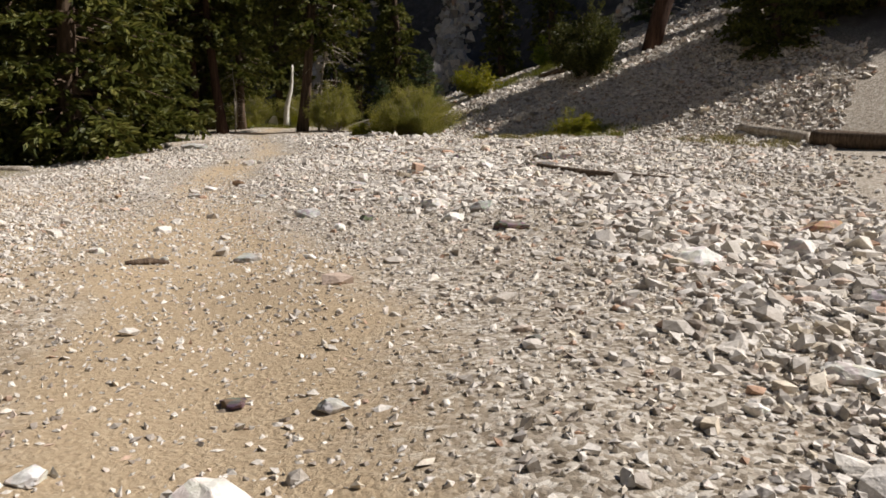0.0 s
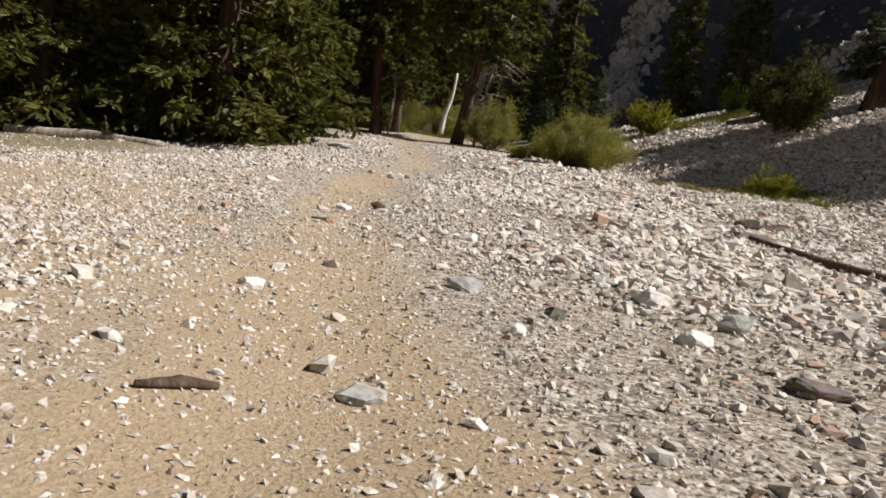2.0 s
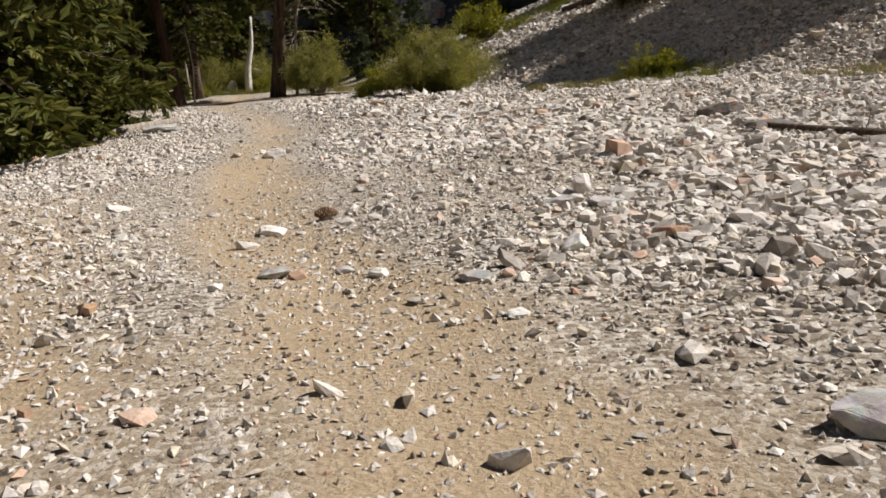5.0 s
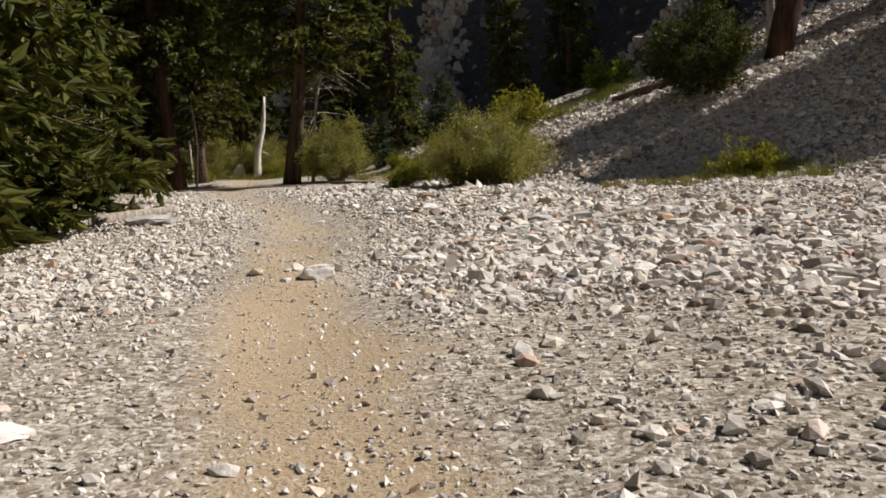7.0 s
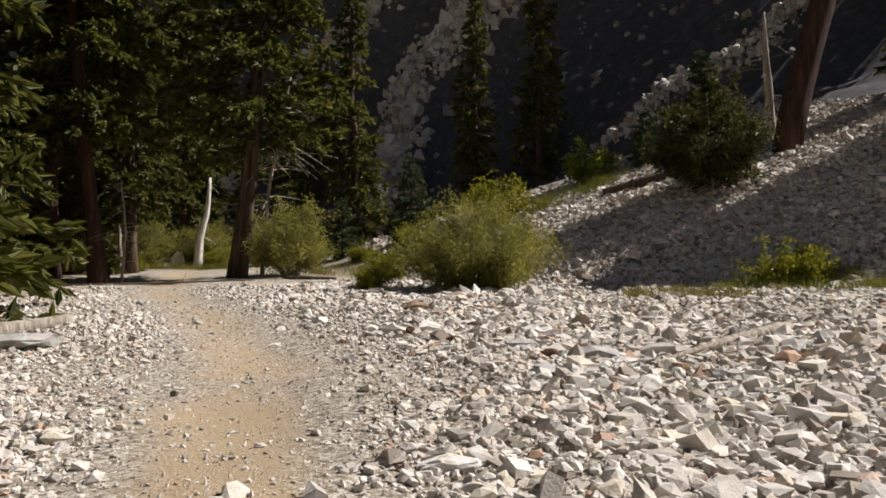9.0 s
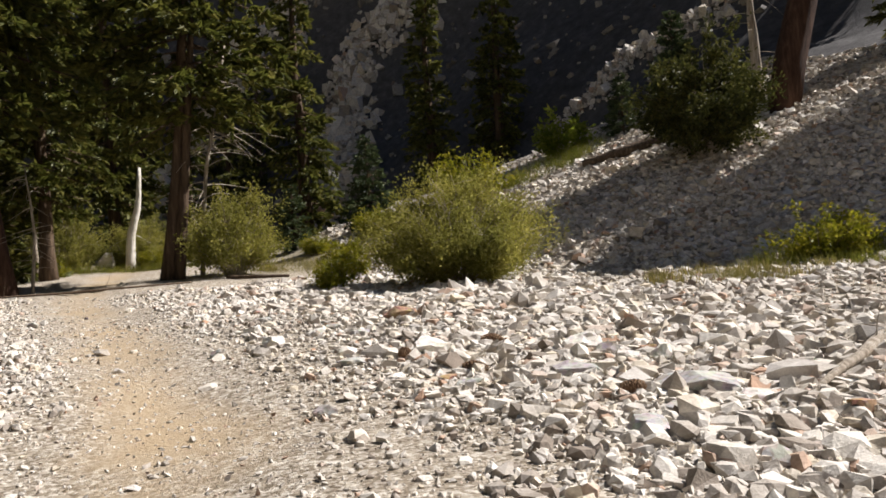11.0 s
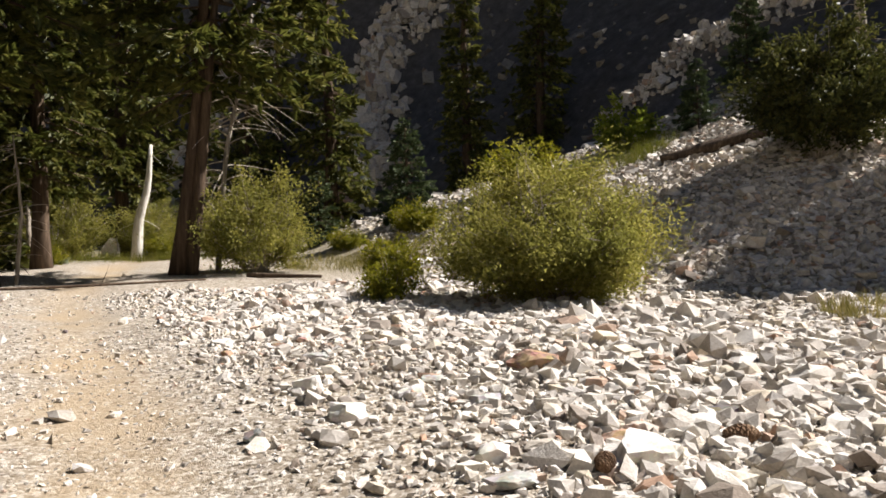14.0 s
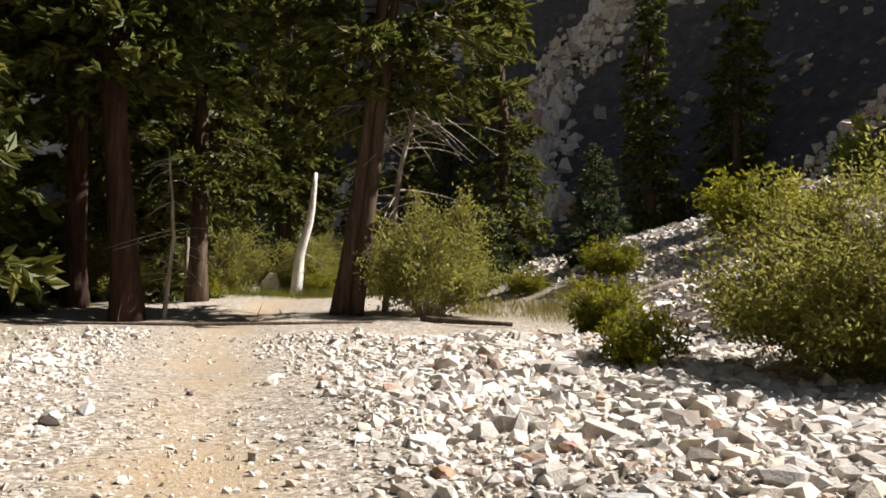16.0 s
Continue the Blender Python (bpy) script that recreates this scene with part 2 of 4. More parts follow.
# ---- the lie of the land ----
BASE_Y = (-60, -5, 0, 5, 10, 13, 17, 20, 22, 25, 27, 31, 36, 41, 60, 200)
BASE_Z = (-0.6, -0.05, 0.03, 0.15, 0.21, 0.27, 0.38, 0.47, 0.58, 0.80, 0.86, 0.92, 1.12, 1.35, 1.8, 3.5)
TRAIL_Y = (-8, 0, 3.5, 6, 8, 9.5, 12, 15, 18, 21, 23.5, 25, 27, 31.5, 37, 46, 60)
TRAIL_X = (0.4, -0.4, -1.1, -1.85, -2.5, -3.0, -3.8, -4.4, -4.75, -4.8, -5.35, -5.85, -6.3, -7.9, -8.6, -9.0, -9.2)


def soft(d, k):
    return np.logaddexp(0, np.asarray(d) / k) * k


def lumps(x, y, scale, seed):
    """Cheap smooth value noise, about -1 to 1."""
    r0 = np.random.default_rng(seed)
    out = np.zeros_like(np.asarray(x, float))
    for i in range(7):
        a, ph, f = r0.uniform(0, 2 * np.pi), r0.uniform(0, 6.28), scale * r0.uniform(0.6, 1.7)
        out = out + np.sin((x * np.cos(a) + y * np.sin(a)) * f + ph)
    return out / 3.0


def trail_off(x, y):
    return x - np.interp(y, TRAIL_Y, TRAIL_X)


def far_rise(x, y):
    right = 0.5 * (y - 60) + 1.0 * (x + 1.2)
    crest = 24 + 1.2 * np.maximum(y - 46, 0)
    right = crest - soft(crest - right, 1.0)
    d = np.logaddexp(right, 1.5 * (y - 69) + 0.95 * np.maximum(x + 9.1, -17))
    return soft(d, 1.5), d


# talus chutes up the hillside: their line, half width and height
RIBS = ((((-1.2, 63.5), (0.3, 63.4), (0.4, 66.5), (1.2, 70.3), (2.6, 71.2), (5.2, 71.7), (7.8, 71.0), (10.9, 70.8), (15.4, 70.9)), 1.2, 1.5),
        (((-11.8, 73.3), (-10.1, 74.7), (-9.0, 75.8), (-6.2, 76.4), (-3.3, 77.0), (0.3, 78.1), (2.5, 78.0), (6.7, 78.4)), 1.2, 1.5),
        (((9.9, 51.5), (12.5, 50.9), (14.0, 48.7), (15.9, 47.4), (18.4, 46.9), (20.2, 46.7)), 0.8, 0.45))


def rib(x, y, r):
    """Height that a chute's rocks add at a place, and the distance from its line."""
    line, half, tall = r
    x, y = np.asarray(x, float), np.asarray(y, float)
    near = np.full(x.shape, 1e9)
    for (ax, ay), (bx, by) in zip(line, line[1:]):
        t = np.clip(((x - ax) * (bx - ax) + (y - ay) * (by - ay)) / ((bx - ax) ** 2 + (by - ay) ** 2), 0, 1)
        near = np.minimum(near, np.hypot(x - ax - t * (bx - ax), y - ay - t * (by - ay)))
    near = near + 0.35 * half * lumps(x, y, 1.6 / half, 17)
    return tall * np.exp(-(near / half) ** 2), near


def ground(x, y):
    x, y = np.asarray(x, float), np.asarray(y, float)
    base = np.interp(y, BASE_Y, BASE_Z)
    yy = 34 - soft(34 - y, 1.0) + 0.25 * soft(y - 37, 1.0) * np.clip((60 - y) / 10, 0, 1)
    d = (x + 1.2 * (yy - 31.5) - 0.5) / 1.56
    spur = 0.53 * soft(d, 0.25) * np.clip(1 - (y - 44) / 30, 0.3, 1)
    far, fd = far_rise(x, y)
    rough = 0.02 * lumps(x, y, 2.6, 3) + 0.035 * lumps(x, y, 0.8, 4)
    u = trail_off(x, y)
    near = np.clip((60 - y) / 20, 0, 1)
    groove = -0.06 * np.exp(-(u / 0.6) ** 2) * near
    fall = -0.07 * soft(-7.9 - x - 0.12 * (y - 20), 0.5) * np.clip((y - 8) / 8, 0, 1) * np.clip((33 - y) / 6, 0, 1)
    fall = np.maximum(fall, -1.6)
    hilly = np.clip(fd / 6, 0, 1)
    z = base + spur + soft(far - spur - 1.0, 0.3) + rough + groove + fall + hilly * (0.4 * lumps(x, y, 0.35, 5) + 0.12 * lumps(x, y, 1.3, 6))
    for r in RIBS:
        z = z + rib(x, y, r)[0]
    back = soft(-y - 14, 3) * 0.25 + soft(-x - 45, 4) * 0.3 * np.clip((70 - y) / 30, 0, 1)
    return z + back


def axis(lo, fine_lo, fine_hi, hi, step, grow=1.12):
    mid = list(np.arange(fine_lo, fine_hi, step))
    a, s, left = fine_lo, step, []
    while a > lo:
        s = min(s * grow, 14)
        a -= s
        left.append(a)
    b, s, right = mid[-1], step, []
    while b < hi:
        s = min(s * grow, 14)
        b += s
        right.append(b)
    return np.array(left[::-1] + mid + right)


def terrain():
    xs = axis(-420, -9, 8, 420, 0.19, 1.07)
    ys = axis(-300, 0, 33, 520, 0.19, 1.05)
    gx, gy = np.meshgrid(xs, ys)
    z = ground(gx, gy)
    nx, ny = len(xs), len(ys)
    v = np.stack([gx, gy, z], -1).reshape(-1, 3)
    i = np.arange(ny - 1)[:, None] * nx + np.arange(nx - 1)[None]
    f = np.stack([i, i + 1, i + nx + 1, i + nx], -1).reshape(-1, 4)
    me = mesh_data("ground", v, f, GROUND, True)
    x, y = v[:, 0], v[:, 1]
    u = trail_off(x, y)
    w = np.interp(y, (0, 6, 11, 20, 30, 45), (0.9, 0.85, 0.55, 0.5, 0.5, 0.9))
    tr = np.exp(-(np.abs(u) / (1.1 * w)) ** 2.4)
    sandy = np.clip(-u / 1.5, 0, 1) * np.clip((17 - y) / 6, 0, 1) * 0.72
    tr = np.clip(np.maximum(tr * np.interp(y, (8, 14, 20, 24), (1.0, 0.97, 0.75, 0.52)), sandy) + 0.16 * lumps(x, y, 2.3, 11), 0, 1)
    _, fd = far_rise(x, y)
    # mask of the shade painted on the hillside, thinner along the sunlit chutes
    hill_shade = np.clip((fd + 1.5) / 3, 0, 1)
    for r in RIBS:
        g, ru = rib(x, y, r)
        hill_shade = hill_shade * (1 - 0.25 * np.exp(-(ru / (r[1] * 0.8)) ** 2))
    left = np.clip((-8.6 - x - 0.12 * (y - 20)) / 1.5, 0, 1) * np.clip((y - 9) / 5, 0, 1)
    back = np.clip(np.maximum(np.clip((y - 39) / 5, 0, 1) * np.clip((x + 9.5) / -2, 0, 1), np.clip((-13 - x) / 3, 0, 1)), 0, 1)
    glade = np.clip((y - 34.5) / 3, 0, 1) * np.clip((x + 5.6) / 2, 0, 1) * np.clip((1 - x) / 2, 0, 1)
    duff = np.clip(np.maximum(np.maximum(left, back), 0.65 * glade), 0, 1) * (1 - hill_shade)
    for nm, val in (("trail", tr), ("hill_shade", hill_shade), ("duff", duff)):
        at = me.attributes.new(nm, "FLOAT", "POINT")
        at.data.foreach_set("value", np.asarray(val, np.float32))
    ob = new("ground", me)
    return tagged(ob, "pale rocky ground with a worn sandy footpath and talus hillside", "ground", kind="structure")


LAND = terrain()


# ---- conifers ----
def sprays(origins, dirs, lengths, widths, seed):
    """Thin needle clumps: two crossed slivers each. Returns verts and triangles."""
    r0 = np.random.default_rng(seed)
    n = len(origins)
    d = dirs / (np.linalg.norm(dirs, axis=1)[:, None] + 1e-9)
    q = r0.normal(size=(n, 3))
    e1 = np.cross(d, q)
    e1 /= np.linalg.norm(e1, axis=1)[:, None] + 1e-9
    e2 = np.cross(d, e1)
    L, W = lengths[:, None], widths[:, None]
    mid = origins + d * L * 0.45
    tip = origins + d * L
    v = np.stack([origins, mid + e1 * W, tip, mid - e1 * W, mid + e2 * W, mid - e2 * W], 1).reshape(-1, 3)
    o = np.arange(n)[:, None] * 6
    f = np.concatenate([o + [[0, 1, 2, 3]], o + [[0, 4, 2, 5]]])
    return v, f


def fir_meshes(key, h, r, low, whorls, seed, droop=0.35, needles=None, bark=None, lean=(0, 0), dense=1.0, trunk_r=None, taper=0.9, limb_step=0.13, spray=1.0, tuft=5, limb_skip=1, fork=0.0):
    """Trunk, limbs and crown of a conifer h metres tall whose branches start at low."""
    r0 = np.random.default_rng(seed)
    zs = np.linspace(-0.3, h, 14)
    wob = smooth_rand(14, seed) * 0.012 * h
    cx = lean[0] * zs + wob[:, 0] * np.clip(zs / h, 0, 1)
    cy = lean[1] * zs + wob[:, 1] * np.clip(zs / h, 0, 1)
    tr = trunk_r or 0.022 * h
    rad = tr * (1 - taper * np.clip(zs / h, 0, 1)) + tr * 0.45 * np.exp(-np.clip(zs, 0, 9) / 0.35)
    trunk = tube(np.stack([cx, cy, zs], -1), rad, 11, 0.06, seed)
    if fork:
        fz = np.linspace(-0.3, 7.0, 9)
        second = tube(np.stack([lean[0] * fz + fork * (1 - 0.09 * fz), lean[1] * fz - 0.1 + 0.02 * np.sin(fz), fz], -1), np.linspace(0.15, 0.06, 9), 9, 0.08, seed + 3)
        trunk = joined([trunk, second])
    limbs, so, sd, sl, sw = [], [], [], [], []
    for zi in np.linspace(low, h * 0.985, whorls):
        fr = (zi - low) / max(h - low, 0.1)
        reach = r * (1 - fr) ** 0.8 * (0.55 + 0.45 * min(1, fr * 5 + 0.35)) + 0.12
        for _ in range(r0.integers(3, 6)):
            a = r0.uniform(0, 2 * np.pi)
            ln_ = reach * r0.uniform(0.6, 1.12)
            n = 5
            s = np.linspace(0, 1, n)
            up = (0.25 * fr - 0.05) * ln_
            bend = -droop * ln_ * s ** 1.6 + 0.12 * ln_ * s ** 4
            px = np.interp(zi, zs, cx) + np.cos(a) * ln_ * s
            py = np.interp(zi, zs, cy) + np.sin(a) * ln_ * s
            pz = zi + up * s + bend + r0.normal() * 0.08
            pts = np.stack([px, py, pz], -1)
            limbs.append(tube(pts[::limb_skip], np.linspace(0.012 + 0.012 * ln_, 0.004, n)[::limb_skip], 3 if limb_skip > 1 else 4))
            m = max(4, int(ln_ / limb_step * dense))
            t = r0.uniform(0.12, 1.0, m) ** 0.85
            org = np.stack([np.interp(t, s, pts[:, k]) for k in range(3)], -1)
            ang = a + r0.choice([-1.0, 1.0], m) * r0.uniform(0.3, 1.3, m)
            dd = np.stack([np.cos(ang), np.sin(ang), r0.uniform(-0.45, 0.1, m) - 0.4 * droop], -1)
            tl = (0.10 + 0.30 * ln_ * (1.05 - 0.75 * t)) * r0.uniform(0.6, 1.15, m)
            q = r0.uniform(0.05, 1.0, (m, tuft, 1))
            so.append((org[:, None] + dd[:, None] * tl[:, None, None] * q + r0.normal(size=(m, tuft, 3)) * 0.02).reshape(-1, 3))
            sd.append((dd[:, None] + r0.normal(size=(m, tuft, 3)) * 0.45).reshape(-1, 3))
            sl.append((r0.uniform(0.14, 0.27, m * tuft)) * spray)
            sw.append(r0.uniform(0.03, 0.055, m * tuft) * spray)
    crown = sprays(np.concatenate(so), np.concatenate(sd), np.concatenate(sl), np.concatenate(sw), seed + 1)
    return (mesh_data(key + "_trunk", *trunk, bark or BARK, True), mesh_data(key + "_limbs", *joined(limbs), bark or BARK),
            mesh_data(key + "_crown", crown[0], crown[1], needles or NEEDLES))


def plant(name, meshes, x, y, turn=0.0, size=1.0, label="", category="tree", group="", sink=0.05, names=("trunk", "branchwork", "crown")):
    base = new(name)
    base.matrix_world = Matrix.Translation((x, y, float(ground(x, y)) - sink)) @ pose(0, 0, 0, 0, 0, turn) @ Matrix.Scale(size, 4)
    for nm, me in zip(names, meshes):
        ob = piece(nm, me, base)
        if nm in ("branchwork", "twigwork"):
            tagged(ob, kind="stuff")
    return tagged(base, label, category, group)


FIR_BIG = fir_meshes("big_fir", 13, 3.2, 0.1, 56, 21, 0.36, dense=1.0, limb_step=0.12, tuft=5, spray=1.45)
FIR_MID = fir_meshes("mid_fir", 12, 2.3, 0.4, 44, 22, 0.36, tuft=3, spray=1.9, limb_skip=2)
FIR_TALL = fir_meshes("tall_fir", 17, 2.5, 2.8, 54, 23, 0.42, tuft=5, trunk_r=0.24, spray=1.3)
FIR_SLIM = fir_meshes("slim_fir", 13, 1.6, 0.3, 54, 24, 0.35, tuft=4, spray=1.4)
FIR_YOUNG = fir_meshes("young_fir", 3.3, 1.05, 0.1, 30, 25, 0.12, needles=NEEDLES_BLUE, limb_step=0.07, tuft=5, spray=0.7)
FIR_LEAN = fir_meshes("leaning_fir", 15, 2.5, 4.0, 46, 26, 0.4, lean=(0.125, -0.02), tuft=6, trunk_r=0.155, spray=1.3, fork=0.27)
FIR_LEFT = fir_meshes("left_leaning_fir", 15, 2.5, 4.2, 46, 27, 0.45, bark=BARK_RED_SHADED, lean=(-0.09, 0.0), tuft=6, trunk_r=0.24, spray=1.3)
FIR_FAR = fir_meshes("far_fir", 14, 2.3, 0.4, 30, 28, 0.36, limb_step=0.26, tuft=2, spray=3.0, limb_skip=4)

for x, y, turn, size in ((-9.9, 20.6, 10, 1.0), (-10.9, 25.2, 130, 1.05), (-13.6, 19.0, 250, 0.95), (-13.0, 30.8, 60, 1.05)):
    plant("fir_tree", FIR_BIG, x, y, turn, size, "large dark green fir tree with boughs down to the ground", group="firs beside the path")
for x, y, turn, size in ((-14.0, 34.5, 20, 1.1), (-12.6, 41.0, 190, 1.1), (-15.5, 28.0, 80, 1.2), (-16.0, 23.0, 140, 1.1), (-18.5, 33.0, 40, 1.15), (-15.0, 46.0, 210, 1.2), (-19.0, 41.0, 310, 1.2)):
    plant("fir_tree", FIR_MID, x, y, turn, size, "dense dark green fir tree at the wood's edge", group="firs of the wood")
plant("fir_tree", FIR_LEAN, -6.85, 36.5, 0, 1.0, "tall fir tree with a leaning bare brown trunk beside the path")
plant("fir_tree", FIR_LEFT, -10.1, 35.2, 0, 1.0, "tall fir tree with a reddish leaning trunk")
plant("fir_tree", FIR_LEFT, -12.0, 37.4, 95, 0.9, "tall fir tree with a dark trunk in the shade")
for x, y, turn, size in ((-10.4, 39.6, 0, 0.85), (-10.2, 48.0, 70, 1.0)):
    plant("fir_tree", FIR_TALL, x, y, turn, size, "tall fir tree with drooping lit green branches", group="tall firs beyond the path")
for x, y, turn, size in ((-3.0, 48.5, 0, 1.0), (3.9, 55.5, 60, 1.0), (7.3, 54.5, 140, 1.0), (-6.6, 60.0, 200, 1.0)):
    plant("fir_tree", FIR_SLIM, x, y, turn, size, "slim dark fir tree at the foot of the talus slope", group="slim firs at the slope")
for x, y, turn, size in ((-1.1, 42.3, 0, 0.92), (-3.6, 44.5, 100, 0.7), (7.3, 40.4, 40, 0.62), (11.3, 44.0, 220, 1.0)):
    plant("young_fir_tree", FIR_YOUNG, x, y, turn, size, "young blue-green fir tree among the stones", group="young firs")


def woodland():
    r0 = np.random.default_rng(99)
    spots = []
    while len(spots) < 46:
        x, y = r0.uniform(-62, 34), r0.uniform(38, 105)
        if y < 46 + max(0, (x + 8) * 0.3) and x > -20:
            continue
        if -14 < x < -3 and y < 62:
            continue
        if x < -20 and y < 30:
            continue
        if any(float(rib(x, y, r)[1]) < r[1] * 1.3 for r in RIBS) or any((x - a) ** 2 + (y - b) ** 2 < 9 for a, b in spots):
            continue
        if -9 < x < 16 and y < 70 and r0.uniform() < 0.85:
            continue
        spots.append((x, y))
    for x, y in spots:
        plant("fir_tree", FIR_FAR, x, y, r0.uniform(0, 360), r0.uniform(0.75, 1.2), "dark fir tree in the far wood", group="firs of the far wood")
    for x, y in ((-24, 20), (-27, 30), (-22, 12), (-30, 15), (-21, 3), (-28, 5), (-25, 38), (-33, 24)):
        plant("fir_tree", FIR_FAR, x, y, r0.uniform(0, 360), 1.1, "dark fir tree in the far wood", group="firs of the far wood")


woodland()


# ---- shrubs ----
def shrub_meshes(key, w, h, leaves, leaf, seed, mat, stems=26, ball=0.0, flat=1.0):
    """Stems that fan from the base, and leaves along their outer lengths."""
    r0 = np.random.default_rng(seed)
    tubes, lo, ld = [], [], []
    per = leaves // (stems * 4)
    for s in range(stems):
        a = r0.uniform(0, 2 * np.pi)
        out = np.sqrt(r0.uniform(0.02, 1.0))
        top = h * (1 - 0.62 * out ** 2.2) * r0.uniform(0.72, 1.05)
        t = np.linspace(0, 1, 6)
        bx = np.cos(a) * w / 2 * (0.12 + out * t ** 0.85) + r0.normal(size=6) * 0.02 * w
        by = np.sin(a) * w / 2 * (0.12 + out * t ** 0.85) + r0.normal(size=6) * 0.02 * w
        bz = top * t ** (0.75 + 0.5 * ball) - 0.05
        pts = np.stack([bx, by, bz], -1)
        tubes.append(tube(pts, np.linspace(0.016, 0.004, 6) * (0.5 + 0.25 * w), 4))
        for k in range(4):
            t0 = r0.uniform(0.15, 0.9)
            p0 = np.array([np.interp(t0, t, pts[:, i]) for i in range(3)])
            d = np.array([np.cos(a) * out + r0.normal() * 0.6, np.sin(a) * out + r0.normal() * 0.6, r0.uniform(0.0, 0.9)])
            ln_ = r0.uniform(0.18, 0.42) * h * 0.8
            p1 = p0 + d / np.linalg.norm(d) * ln_
            tubes.append(tube(np.stack([p0, (p0 + p1) / 2 + r0.normal(size=3) * 0.02, p1]), (0.006, 0.004, 0.002), 3))
            q = r0.uniform(0, 1.15, per)[:, None]
            drop = r0.uniform(0, 1, (per, 1)) ** 2 * np.array([0, 0, -0.35 * p0[2]]) * (out > 0.6)
            lo.append(drop + p0 + (p1 - p0) * q + r0.normal(size=(per, 3)) * 0.055 * w ** 0.5)
            dd = r0.normal(size=(per, 3)) + d * 0.7
            ld.append(dd)
    lo, ld = np.concatenate(lo), np.concatenate(ld)
    lo[:, 2] = np.maximum(lo[:, 2], 0.04)
    n = len(lo)
    lv = sprays(lo, ld, leaf * r0.uniform(0.6, 1.4, n), leaf * 0.2 * r0.uniform(0.6, 1.3, n), seed + 5)
    return mesh_data(key + "_stems", *joined(tubes), DEADWOOD), mesh_data(key + "_leaves", lv[0], lv[1], mat)


PARTS = ("twigwork", "foliage")
BIG_SHRUB = shrub_meshes("big_shrub", 2.5, 1.98, 62000, 0.052, 31, WILLOW, 84)
ROUND_SHRUB = shrub_meshes("round_shrub", 2.0, 2.15, 17000, 0.07, 32, WILLOW, 46)
SMALL_SHRUB = shrub_meshes("small_shrub", 0.66, 1.0, 3600, 0.075, 33, YELLOW, 26)
YELLOW_SHRUB = shrub_meshes("yellow_shrub", 1.6, 1.35, 4200, 0.10, 34, YELLOW, 30)
LIME_SHRUB = shrub_meshes("lime_shrub", 1.1, 1.5, 1600, 0.15, 35, LIME, 16)
JUNIPER_BUSH = shrub_meshes("juniper", 1.75, 2.9, 26000, 0.115, 36, JUNIPER, 64)

plant("shrub", BIG_SHRUB, -1.22, 29.25, 0, 1.03, "wide rounded olive-green shrub standing on pale scree", "shrub", names=PARTS)
plant("shrub", ROUND_SHRUB, -5.3, 36.5, 40, 1.08, "round olive-green shrub beside the leaning fir", "shrub", names=PARTS)
plant("shrub", SMALL_SHRUB, -3.27, 29.8, 0, 0.78, "small bright green shrub growing out of the stones", "shrub", names=PARTS)
plant("shrub", SMALL_SHRUB, -2.75, 33.6, 70, 1.1, "small bright green shrub growing out of the stones", "shrub", names=PARTS)
plant("shrub", YELLOW_SHRUB, 1.6, 39.0, 0, 1.35, "bright yellow-green bush behind the wide shrub", "shrub", names=PARTS)
plant("shrub", LIME_SHRUB, 5.5, 41.4, 0, 1.25, "lime green leafy sapling on the slope", "shrub", names=PARTS)
plant("shrub", YELLOW_SHRUB, 4.5, 27.7, 90, 0.85, "low green bush at the foot of the slope", "shrub", names=PARTS)
plant("juniper_bush", JUNIPER_BUSH, 5.8, 33.1, 0, 1.05, "dark green juniper bush on the stony slope", "shrub", names=PARTS)
for x, y, turn, size in ((-11.2, 44.5, 0, 1.1), (-8.9, 45.5, 80, 0.95), (-6.9, 46.5, 20, 0.9), (-12.2, 39.4, 200, 0.8)):
    plant("shrub", ROUND_SHRUB, x, y, turn, size, "olive-green shrub under the firs", "shrub", "shrubs under the firs", names=PARTS)
for x, y, turn, size in ((-8.2, 44.4, 10, 0.7), (-10.9, 41.5, 50, 0.6), (6.9, 35.2, 0, 0.6), (-1.2, 40.2, 30, 0.8), (-3.0, 41.3, 30, 0.6)):
    plant("shrub", YELLOW_SHRUB, x, y, turn, size, "low yellow-green bush on the ground", "shrub", "low bushes", names=PARTS)


